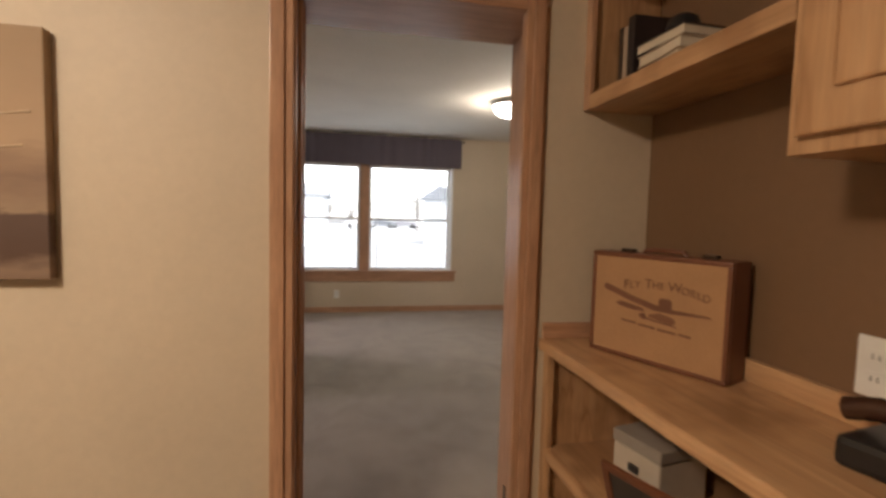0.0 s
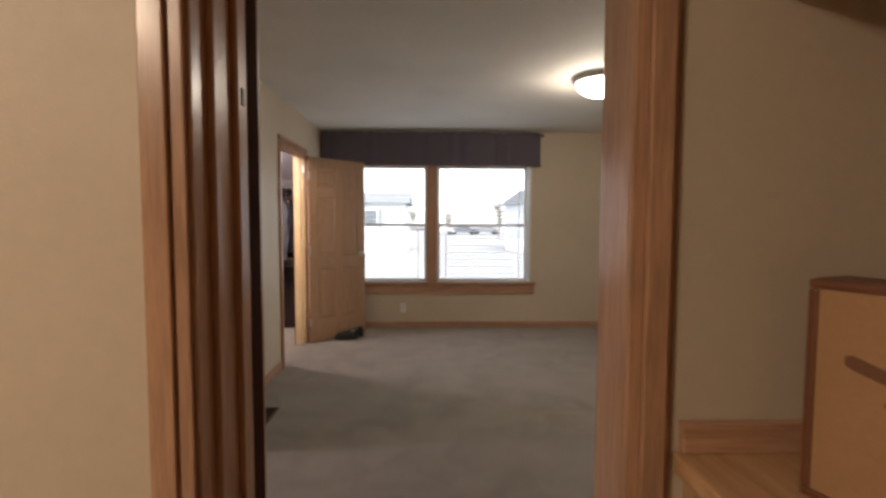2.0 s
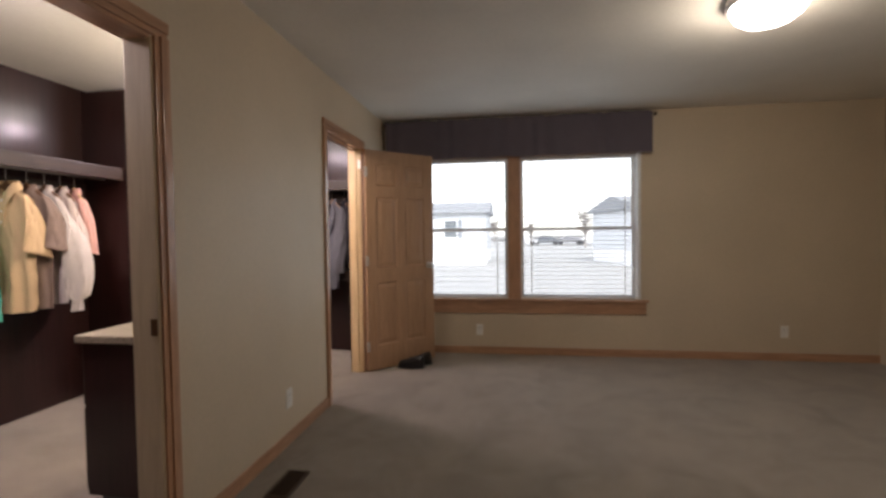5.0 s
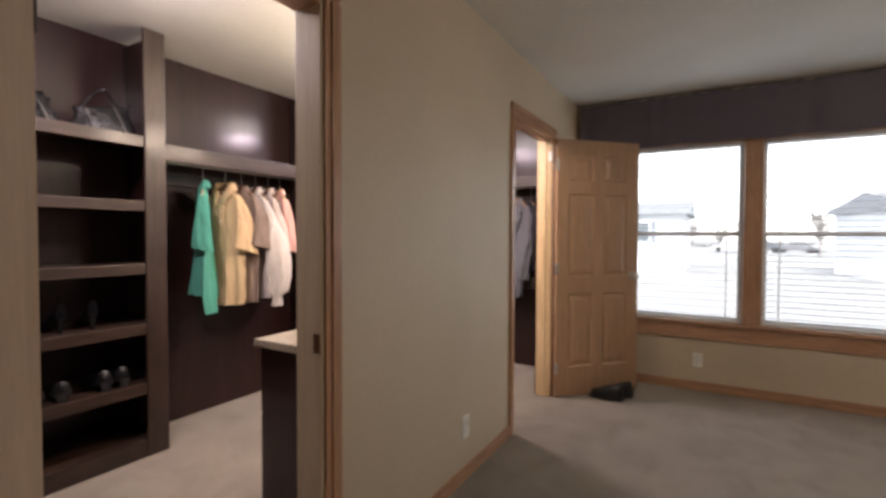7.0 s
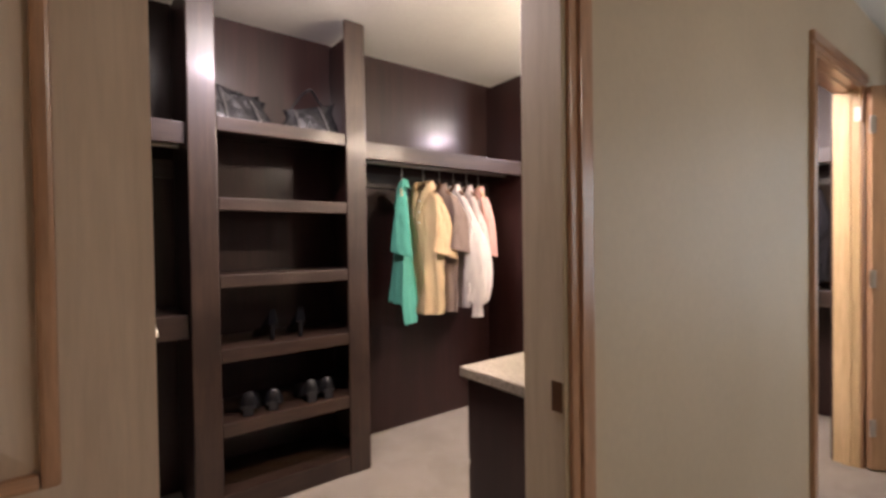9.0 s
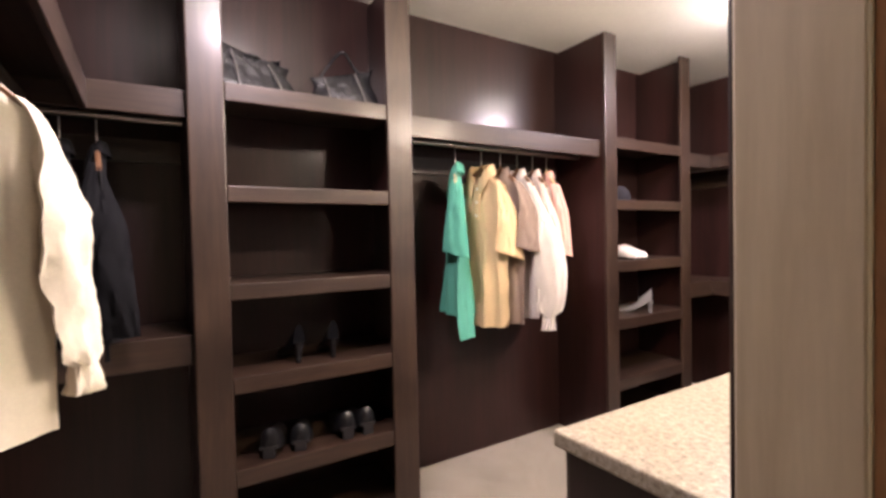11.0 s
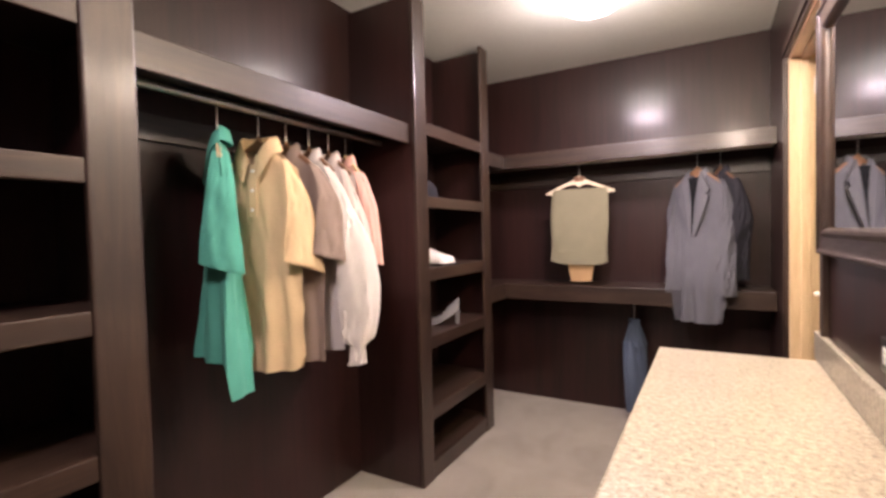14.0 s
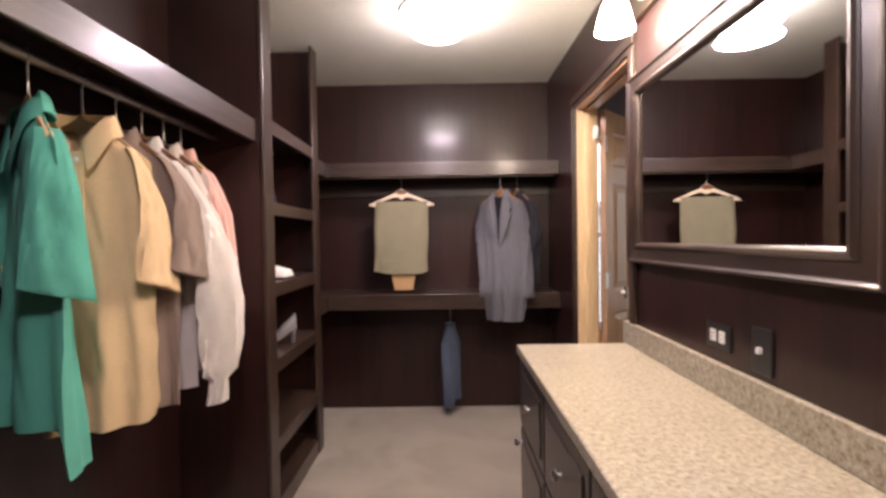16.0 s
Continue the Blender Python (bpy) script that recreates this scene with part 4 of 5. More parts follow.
garment(west(4.605, -3), "off-white long-sleeved shirt with gathered cuffs on a hanger", "shirt", OFFW, 0.93, 0.158, 0.040, 0.985, 0.066, 0.165, True, WHITE, 11, 0.2, 0.045, cuff=True, puff=0.8)
garment(west(4.72, -10), "white striped long-sleeved shirt on a wooden hanger", "shirt", STRIPE, 0.90, 0.160, 0.032, 0.80, 0.05, 0.165, True, None, 13, 0.1, 0.035)
garment(west(4.83, -22), "pale pink striped shirt on a hanger", "shirt", PINK, 0.80, 0.158, 0.034, 0.59, 0.052, 0.162, True, None, 17, 0.1, 0.035, hang_mat=HANGL)

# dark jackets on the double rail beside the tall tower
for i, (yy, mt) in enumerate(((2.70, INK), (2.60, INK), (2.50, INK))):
    garment(pose(RX, yy, 1.70 - 0.016, 0, 0, 5 - 4 * i), "dark wool jacket on a hanger, darkened in colour for shade", "jacket", mt, 0.84, 0.185, 0.045, 0.76, 0.085, 0.185, True, None, 21 + i, 0.1, 0.035)
# pale clothes on the rail at the closet's end wall
for i, (xx, mt, lb) in enumerate(((-1.71, CREAM, "cream knit jumper on a hanger"),)):
    garment(pose(xx, 2.36 + 0.33 * 0.52, 1.70 - 0.016, 0, 0, 90), lb, "jumper" if i == 0 else "shirt", mt, 0.80, 0.16, 0.06, 0.74, 0.075, 0.155, True, None, 31 + i, 0.2, 0.045, cuff=True)

# trousers folded over a hanger that faces the room
NY = YN - 0.345 * 0.52
tr = thing("hanging_trousers", pose(-1.945, NY - 0.05, 1.72 - 0.016, 0, 0, 3), "olive khaki trousers folded over a wooden hanger", "trousers", "clothes on hangers")
hanger(tr, PALEH, 0.225, 0.085, True, 1.15)
slab("hanger_block", -0.034, 0.034, -0.011, 0.011, -0.118, -0.082, HANGW, tr, 0.008, "brown centre of the hanger")
bm = bmesh.new()
rings = []
for i in range(25):
    u = i / 24
    half = 0.186 + 0.004 * math.sin(u * 7) + 0.004 * u
    zf, front = (-0.165 - u * 0.50), -0.016 - 0.02 * math.sin(u * 3)
    ring = []
    for k in range(30):
        t = 2 * math.pi * k / 30
        c, s = math.cos(t), math.sin(t)
        ring.append(Vector((math.copysign(abs(c) ** 0.4, c) * half * (1 + 0.02 * math.sin(u * 9 + 3 * c)) - 0.012 * u, s * (0.017 + 0.012 * u) * (1 + 0.25 * math.sin(5 * t + u * 4)) + 0.006 * u * noise.noise(Vector((c * 4, s, zf * 9))), zf - 0.012 * u * math.sin(3 * c + 1))))
    rings.append(ring)
part("folded_cloth", loft(bm, rings), OLIVE, tr, "", True)
slab("back_pocket", -0.14, -0.02, -0.034, -0.026, -0.60, -0.575, OLIVE, tr, 0.003)
bm = bmesh.new()
loft(bm, [[Vector((-0.085, -0.012, -0.64)), Vector((0.095, -0.012, -0.64)), Vector((0.095, 0.012, -0.64)), Vector((-0.085, 0.012, -0.64))], [Vector((-0.06, -0.010, -0.79)), Vector((0.07, -0.010, -0.79)), Vector((0.07, 0.010, -0.79)), Vector((-0.06, 0.010, -0.79))]])
part("trouser_waist", bm, cloth("tan_lining", (0.40, 0.25, 0.13)), tr, "tan lining below the fold")

EDGE = (YN - 0.345, 0.895)
garment(pose(-1.245, NY - 0.03, 1.72 - 0.016, 0, 0, -34), "grey wool suit jacket on a hanger", "jacket", GREYW, 1.02, 0.158, 0.050, 0.86, 0.062, 0.175, True, None, 41, 0.2, 0.018, lapel=cloth("grey_wool_lapel", (0.118, 0.116, 0.131)), neck=0.09, rest=EDGE, slit=0.09)
garment(pose(-1.125, NY, 1.72 - 0.016, 0, 0, -58), "charcoal suit jacket on a hanger behind a grey one", "jacket", CHAR, 0.80, 0.150, 0.040, 0.78, 0.060, 0.160, True, None, 43, 0.0, 0.015)

# jeans on the low rail
je = thing("hanging_jeans", pose(-1.615, NY, 0.79 + 0.008, 0, 0, 28), "faded blue jeans hung from a hook on the low rod", "jeans", "clothes on hangers")
part("hook", tube(bmesh.new(), [(0, 0, 0.004), (0, 0, -0.15)], 0.003, 8), NICKEL, je, "metal hook")
rings = []
for i in range(9):
    u = i / 8
    rings.append(ring_at(0.022 + 0.060 * u ** 0.8, 0.026 + 0.020 * u, -0.13 - u * 0.17, 32, 0.12, 1.3, 0.006 * u, 0.0, 4))
part("seat_cloth", loft(bmesh.new(), rings), DENIM, je, "", True)
for side, low, ph, kick in ((-1, 0.735, 2.2, 0.0), (1, 0.690, 4.0, 0.035)):
    rings = []
    for i in range(17):
        u = i / 16
        rings.append(ring_at(0.048 + 0.012 * math.sin(u * 3) - 0.008 * u, 0.030 + 0.006 * math.sin(u * 7 + ph), -0.27 - u * (low - 0.27), 32, 0.14, ph, side * (0.030 - 0.012 * u) + kick * u * u, side * 0.012 + 0.010 * math.sin(u * 5 + ph), 4))
    last = rings[-1]
    rings.append([Vector((p.x * 0.98, p.y, p.z + 0.012)) for p in last])
    part("leg", loft(bmesh.new(), rings), DENIM, je, "", True)
slab("waistband", -0.03, 0.03, -0.030, 0.030, -0.150, -0.125, DENIM, je, 0.008)

# ---- shoes, bags, hat ----


def shoe_mesh(heel=0.02, length=0.25, tall=0.075, width=0.042):
    bm = bmesh.new()
    rings = []
    for i in range(15):
        u = i / 14
        y = (u - 0.5) * length
        w = width * (0.72 + 0.35 * math.sin(min(1, u * 1.15) * math.pi) ** 0.8) * (1 if 0 < i < 14 else 0.45)
        h = tall * (1.0 - 0.55 * max(0, (u - 0.25)) ** 0.9 * 1.25) if u > 0.25 else tall
        base = heel * max(0, 1 - u * 1.9)
        rings.append([Vector((w * math.cos(t) * (1 if math.sin(t) > 0 else 1.05), y, base + max(0, math.sin(t)) ** 0.8 * h * (0.6 if i in (0, 14) else 1))) for t in [2 * math.pi * k / 16 for k in range(16)]])
    return loft(bm, rings)


def shoe(m, label, material, sole, heel=0.02, tall=0.075, group=""):
    s = thing("shoe", m, label, "shoe", group)
    bm = shoe_mesh(heel, 0.25, tall)
    for v in bm.verts:
        v.co.z += 0.011
    part("upper", bm, material, s, "", True)
    bm = bmesh.new()
    rr = []
    for i in range(13):
        u = i / 12
        w = 0.043 * (0.75 + 0.33 * math.sin(u * math.pi) ** 0.7)
        b = heel * max(0, 1 - u * 1.9)
        rr.append([Vector((-w, (u - 0.5) * 0.256, b)), Vector((w, (u - 0.5) * 0.256, b)), Vector((w, (u - 0.5) * 0.256, b + 0.0105)), Vector((-w, (u - 0.5) * 0.256, b + 0.0105))])
    part("sole", loft(bm, rr), sole, s)
    if heel > 0.015:
        slab("heel", -0.022, 0.022, -0.128, -0.085, 0, heel, sole, s, 0.003)
    return s


# a pair of dark slippers by the open door
for sx, sy, rz in ((-0.35, 6.03, 80), (-0.30, 6.14, 97)):
    shoe(pose(sx, sy, 0.001, 0, 0, rz), "worn black leather shoe on the carpet by the door", LEATHER, BLACK, 0.012, 0.105, "shoes by the door")
for y, z, mt, hl, tl, rz in ((3.25, 0.424, LEATHER, 0.035, 0.07, 68), (3.36, 0.424, LEATHER, 0.03, 0.065, 72), (3.53, 0.424, LEATHER, 0.04, 0.065, 84), (3.61, 0.424, LEATHER, 0.04, 0.065, 88)):
    shoe(pose(XW + 0.24, y, z, 0, 0, rz), "black leather shoe on a tower shelf", mt, BLACK, hl, tl, "shoes on the tall tower")


def heeled(m, label, material, height=0.082):
    s = thing("high_heeled_shoe", m, label, "shoe", "shoes on the tall tower")
    bm = bmesh.new()
    rr = []
    for i in range(13):
        u = i / 12
        y = (u - 0.5) * 0.21
        z = height * (1 - min(1, u * 1.45)) ** 1.3 + 0.001
        w = 0.030 * (0.8 + 0.35 * math.sin(u * math.pi))
        h = 0.062 * (1 - u) ** 0.5 * (0.7 if 0.35 < u < 0.75 else 1) + 0.012
        rr.append([Vector((w * math.cos(t), y, z + h * max(0, math.sin(t)))) for t in [2 * math.pi * k / 14 for k in range(14)]])
    part("upper", loft(bm, rr), material, s, "", True)
    part("stiletto_heel", lathe(bmesh.new(), [(0.001, 0), (0.011, 0), (0.012, height * 0.5), (0.021, height), (0.001, height + 0.003)], 12, (0, -0.092, 0)), material, s, "", True)
    return s


GLOSS = plain("black_patent_leather", (0.005, 0.005, 0.006), 0.10)
heeled(pose(XW + 0.22, 3.325, 0.76, 0, 0, 97), "black patent high-heeled shoe with its heel to the room", GLOSS)
heeled(pose(XW + 0.22, 3.485, 0.76, 0, 0, 86), "black patent high-heeled shoe with its heel to the room", GLOSS)
for k, dy in enumerate((0.0, 0.075)):
    shoe(pose(XW + 0.26, 5.46 + dy, 1.085, 0, 0, 250), "white shoe with a dark strap on a tower shelf", plain("white_leather", (0.72, 0.66, 0.62), 0.4), LEATHER, 0.012, 0.07, "white shoes")
heeled(pose(XW + 0.27, 5.53, 0.735, 0, 0, 118), "grey high-heeled shoe on a tower shelf", plain("grey_satin", (0.16, 0.15, 0.15), 0.25))
hat = thing("folded_cap", pose(XW + 0.26, 5.37, 1.4505), "dark folded cap on a tower shelf", "cap")
part("crown", lathe(bmesh.new(), [(0.001, 0.10), (0.05, 0.095), (0.08, 0.06), (0.088, 0.012), (0.085, 0.0), (0.001, 0.0)], 24), CHAR, hat, "", True)
part("brim", lathe(bmesh.new(), [(0.07, 0.004), (0.12, 0.0), (0.12, 0.004), (0.07, 0.010)], 24), CHAR, hat, "", True)


def handbag(m, label, material, w, d, h, top, strap, seed=0, slump=0.0):
    b = thing("handbag", m, label, "handbag", "bags on the tall tower")
    bm = bmesh.new()
    rings = []
    for i in range(11):
        u = i / 10
        a = w / 2 * (1 + (top - 1) * u) * (1 - 0.06 * math.sin(u * math.pi))
        c = d / 2 * (1 - 0.7 * u ** 1.3)
        ring = []
        for k in range(28):
            t = 2 * math.pi * k / 28
            cs, sn = math.cos(t), math.sin(t)
            sag = -0.045 * u * u * math.cos(cs * 1.5) * h * 3 + slump * u * cs * h
            ring.append(Vector((math.copysign(abs(cs) ** 0.6, cs) * a + 0.01 * math.sin(u * 7 + t), math.copysign(abs(sn) ** 0.6, sn) * c * (1 + 0.1 * math.sin(3 * t + seed + 4 * u)), u * h + sag)))
        rings.append(ring)
    part("bag_body", loft(bm, rings), material, b, "", True)
    for sx in (-0.20, 0.28):
        rr = []
        for q in range(9):
            uu = q / 8 * 0.92 + 0.02
            a = w / 2 * (1 + (top - 1) * uu)
            yy = -d / 2 * (1 - 0.7 * uu ** 1.3) * 1.10 - 0.003
            zz = uu * h - 0.045 * uu * uu * math.cos(sx * 3) * h * 3 + slump * uu * sx * 2 * h
            xx = sx * 2 * a - 0.03 * uu
            rr.append([Vector((xx - 0.003, yy, zz)), Vector((xx + 0.003, yy, zz)), Vector((xx + 0.003, yy + 0.010, zz)), Vector((xx - 0.003, yy + 0.010, zz))])
        part("seam", loft(bmesh.new(), rr), SEAM, b, "pale piped seam")
    pts = [(-w * 0.3, -d * 0.1, h * 0.8)] + [(-w * 0.3 + w * 0.6 * k / 10, -d * 0.1 + 0.03 * math.sin(k), h * 0.85 + strap * math.sin(math.pi * k / 10)) for k in range(11)] + [(w * 0.3, -d * 0.1, h * 0.8)]
    part("handle", tube(bmesh.new(), pts, 0.007, 8), material, b, "", True)
    return b


handbag(pose(XW + 0.22, 3.21, 1.815, 0, 0, 97), "black leather tote bag lying on the top shelf", BAG, 0.34, 0.17, 0.185, 0.86, 0.0, 1, -0.22)
handbag(pose(XW + 0.22, 3.585, 1.815, 0, 0, 80), "slumped black leather handbag with its strap up on the top shelf", BAG, 0.31, 0.18, 0.16, 0.85, 0.10, 4, 0.2)

# ---- hall: desk niche ----
DX0, DZ = 0.985, 0.965
YB = YS - 0.001
dk = thing("built_in_desk", pose(XNI, YB, 0), "knotty hickory built-in desk with open shelves below", "desk")


def dpart(n, x0, x1, y0, y1, z0, z1, m, bevel=0.003, label="", par=None):
    return slab(n, x0 - XNI, x1 - XNI, y0 - YB, y1 - YB, z0, z1, m, par or dk, bevel, label)


dpart("worktop", DX0, XNI - 0.001, -1.6, YB, DZ - 0.035, DZ, HICK_Y, 0.007)
dpart("back_splash", XNI - 0.02, XNI - 0.001, -1.6, YB, DZ + 0.0005, DZ + 0.055, HICK_Y)
dpart("side_splash", DX0 + 0.01, XNI - 0.021, YB - 0.018, YB, DZ + 0.0005, DZ + 0.05, OAK_X)
dpart("end_panel", DX0 + 0.04, XNI - 0.001, YB - 0.02, YB, 0.0, DZ - 0.036, HICK)
dpart("face_stile", DX0 + 0.021, DX0 + 0.0395, YB - 0.045, YB, 0.0, DZ - 0.036, HICK)
dpart("divider", DX0 + 0.04, XNI - 0.001, 0.60, 0.62, 0.0, DZ - 0.036, HICK)
dpart("face_stile", DX0 + 0.021, DX0 + 0.0395, 0.585, 0.63, 0.0, DZ - 0.036, HICK)
dpart("shelf", DX0 + 0.04, XNI - 0.001, 0.621, YB - 0.021, 0.600, 0.618, HICK_Y)
dpart("shelf_edge", DX0 + 0.021, DX0 + 0.0395, 0.631, YB - 0.046, 0.58, 0.62, HICK_Y)
dpart("shelf", DX0 + 0.04, XNI - 0.001, 0.621, YB - 0.021, 0.28, 0.298, HICK_Y)
dpart("shelf_edge", DX0 + 0.021, DX0 + 0.0395, 0.631, YB - 0.046, 0.26, 0.30, HICK_Y)
dpart("base_cabinet", DX0 + 0.04, XNI - 0.001, -1.6, 0.599, 0.0, DZ - 0.036, HICK)

UX = 1.105
up = thing("upper_shelf_unit", pose(XNI, YB, 0), "hickory open shelf unit holding books above the desk", "shelving")


def upart(n, x0, x1, y0, y1, z0, z1, m, bevel=0.003):
    return slab(n, x0 - XNI, x1 - XNI, y0 - YB, y1 - YB, z0, z1, m, up, bevel)


upart("shelf_board", UX + 0.019, XNI - 0.001, 0.787, YB, 1.69, 1.712, HICK_Y)
upart("face_rail", UX, UX + 0.018, 0.787, YB - 0.036, 1.688, 1.733, HICK_Y)
upart("face_stile", UX, UX + 0.018, YB - 0.035, YB, 1.688, H - 0.003, OAK)
upart("side_board", UX + 0.019, XNI - 0.001, YB - 0.016, YB, 1.713, H - 0.003, HICK)
upart("shelf_board", UX + 0.019, XNI - 0.001, 0.787, YB - 0.017, 2.06, 2.08, HICK_Y)
wc = thing("wall_cabinet", pose(XNI, 0.785, 0), "hickory wall cabinet with a raised-panel door", "cabinet")
slab("cabinet_body", UX - XNI, -0.001, -1.9, 0, 1.462, H - 0.003, HICK, wc, 0.003)
for k in range(3):
    y1 = -0.025 - k * 0.62
    bm = bmesh.new()
    brick_box(bm, UX - XNI - 0.019, UX - XNI - 0.001, y1 - 0.60, y1, 1.49, 2.38, 0.005)
    brick_box(bm, UX - XNI - 0.024, UX - XNI - 0.0192, y1 - 0.535, y1 - 0.065, 1.555, 2.315, 0.006)
    part("cabinet_door", bm, HICK, wc)

# suitcase standing on the desk
A, B = Vector((1.095, 1.385, DZ)), Vector((1.245, 1.027, DZ))
u = (B - A)
su = thing("suitcase", pose(A.x, A.y, DZ + 0.001, 0, 0, math.degrees(math.atan2(u.y, u.x))), "tan canvas suitcase with brown leather edges and a printed aeroplane", "suitcase")
CANVAS = cloth("tan_canvas", (0.42, 0.245, 0.13), 0.8)
FADED = plain("faded_brown_print", (0.20, 0.095, 0.05), 0.75)
PRINT = plain("brown_print", (0.17, 0.075, 0.04), 0.7)
w, d, h = u.length, 0.095, 0.292
slab("case_body", 0.003, w - 0.003, 0.003, d - 0.003, 0.003, h - 0.003, CANVAS, su, 0.010)
e = 0.012
for y in (0.0, d - e):
    slab("edge_trim", 0, w, y, y + e, 0, e, LEATHER_B, su, 0.004)
    slab("edge_trim", 0, w, y, y + e, h - e, h, LEATHER_B, su, 0.004)
    slab("edge_trim", 0, e, y, y + e, e, h - e, LEATHER_B, su, 0.004)
    slab("edge_trim", w - e, w, y, y + e, e, h - e, LEATHER_B, su, 0.004)
slab("side_strip", w - 0.004, w + 0.001, e, d - e, 0.001, h - 0.001, LEATHER_B, su, 0.001)
slab("top_strip", 0.001, w - 0.001, e, d - e, h - 0.004, h + 0.001, LEATHER_B, su, 0.001)
part("handle", tube(bmesh.new(), [(w / 2 - 0.06, d / 2, h), (w / 2 - 0.055, d / 2, h + 0.010), (w / 2, d / 2, h + 0.012), (w / 2 + 0.055, d / 2, h + 0.010), (w / 2 + 0.06, d / 2, h)], 0.006, 10), LEATHER_B, su, "", True)
for kx in (0.07, w - 0.09):
    slab("latch", kx, kx + 0.035, d / 2 - 0.012, d / 2 + 0.012, h + 0.001, h + 0.010, BRONZE, su, 0.002)


def lettering(text, size, m, material, parent, thick=0.0006):
    cu = bpy.data.curves.new("lettering", "FONT")
    cu.body, cu.size, cu.extrude, cu.align_x = text, size, thick, "CENTER"
    tmp = new("lettering_curve", cu)
    dg = bpy.context.evaluated_depsgraph_get()
    me = bpy.data.meshes.new_from_object(tmp.evaluated_get(dg))
    bpy.data.objects.remove(tmp)
    me.materials.clear()
    me.materials.append(material)
    ob = new("lettering", me)
    ob.parent = parent
    ob.matrix_local = m
    return ob


# the words stand on a shallow arch, each with a taller first letter
cx = w * 0.27
for ch in "FLY THE WORLD":
    if ch == " ":
        cx += 0.011
        continue
    first = cx < w * 0.275 or ch in "TW"
    size = 0.036 if first else 0.027
    step = size * {"W": 0.92, "O": 0.76, "L": 0.56, "F": 0.56, "E": 0.58}.get(ch, 0.66)
    v = (cx + step / 2) / w - 0.55
    lettering(ch, size, pose(cx + step / 2, 0.0012, 0.205 - 0.16 * v * v, 90, 0, 0) @ Matrix.Rotation(-0.10 * v, 4, "Z"), FADED, su)
    cx += step


def printed(name, rows, material=None):
    """A flat print on the case, as a strip from x to x between two heights."""
    part(name, loft(bmesh.new(), [[Vector((x, 0.0016, z0)), Vector((x, 0.0030, z0)), Vector((x, 0.0030, z1)), Vector((x, 0.0016, z1))] for x, z0, z1 in rows]), material or PRINT, su)


printed("printed_wing", ((0.044, 0.188, 0.200), (0.052, 0.184, 0.202), (0.13, 0.162, 0.178), (0.20, 0.147, 0.163), (0.25, 0.146, 0.157), (0.335, 0.151, 0.156), (0.345, 0.152, 0.154)))
printed("printed_lower_wing", ((0.085, 0.149, 0.153), (0.10, 0.144, 0.158), (0.14, 0.139, 0.152), (0.17, 0.140, 0.147)))
printed("printed_engine", ((0.212, 0.158, 0.178), (0.220, 0.152, 0.183), (0.240, 0.152, 0.182), (0.247, 0.156, 0.176)))
printed("printed_tail", ((0.158, 0.124, 0.132), (0.172, 0.118, 0.136), (0.178, 0.120, 0.126)))
printed("printed_undercarriage", ((0.172, 0.121, 0.125), (0.21, 0.117, 0.121), (0.262, 0.113, 0.116)))
printed("printed_fuselage", ((0.185, 0.128, 0.134), (0.215, 0.122, 0.142), (0.250, 0.118, 0.136), (0.258, 0.122, 0.130)), FADED)
for bx0, bx1, bz in ((0.105, 0.150, 0.103), (0.157, 0.205, 0.099), (0.212, 0.262, 0.096), (0.268, 0.300, 0.095)):
    printed("printed_bar", ((bx0, bz, bz + 0.006), (bx1, bz - 0.002, bz + 0.004)), FADED)

# books and a vase on the upper shelf
for y, t, hh, dd, c in ((1.385, 0.018, 0.19, 0.13, (0.05, 0.03, 0.02)), (1.362, 0.020, 0.185, 0.13, (0.42, 0.33, 0.25)), (1.335, 0.030, 0.205, 0.15, (0.022, 0.014, 0.014))):
    bk = thing("book", pose(1.15, y, 1.7125), "old hardback book standing on the shelf", "book", "books on the shelf")
    cm = plain("book_cover", c, 0.5)
    slab("cover", 0, 0.003, -t / 2, t / 2, 0, hh, cm, bk, 0.001)
    slab("cover", 0.003, dd, -t / 2, -t / 2 + 0.003, 0, hh, cm, bk, 0.001)
    slab("cover", 0.003, dd, t / 2 - 0.003, t / 2, 0, hh, cm, bk, 0.001)
    slab("page_block", 0.004, dd - 0.004, -t / 2 + 0.003, t / 2 - 0.003, 0.003, hh - 0.003, plain("paper", (0.62, 0.54, 0.42), 0.8), bk)
stack_z = 1.7125
for i, (hh, c) in enumerate(((0.045, (0.48, 0.36, 0.24)), (0.03, (0.5, 0.4, 0.3)), (0.028, (0.03, 0.02, 0.018)))):
    bk = thing("book", pose(1.14, 1.20, stack_z, 0, 0, -8 + 5 * i), "hardback book lying in a stack on the shelf", "book", "books on the shelf")
    cm = plain("book_cover", c, 0.5)
    slab("cover", 0, 0.15, -0.09, 0.09, 0, 0.003, cm, bk, 0.001)
    slab("cover", 0, 0.15, -0.09, 0.09, hh - 0.003, hh, cm, bk, 0.001)
    slab("page_block", 0.004, 0.146, -0.086, 0.086, 0.003, hh - 0.003, plain("paper", (0.62, 0.54, 0.42), 0.8), bk)
    stack_z += hh + 0.0005
va = thing("pottery_jar", pose(1.21, 1.20, stack_z), "small dark glazed jar on a stack of books", "jar")
part("jar", lathe(bmesh.new(), [(0.001, 0), (0.03, 0), (0.042, 0.02), (0.035, 0.045), (0.02, 0.055), (0.001, 0.056)], 24), BLACK, va, "", True)

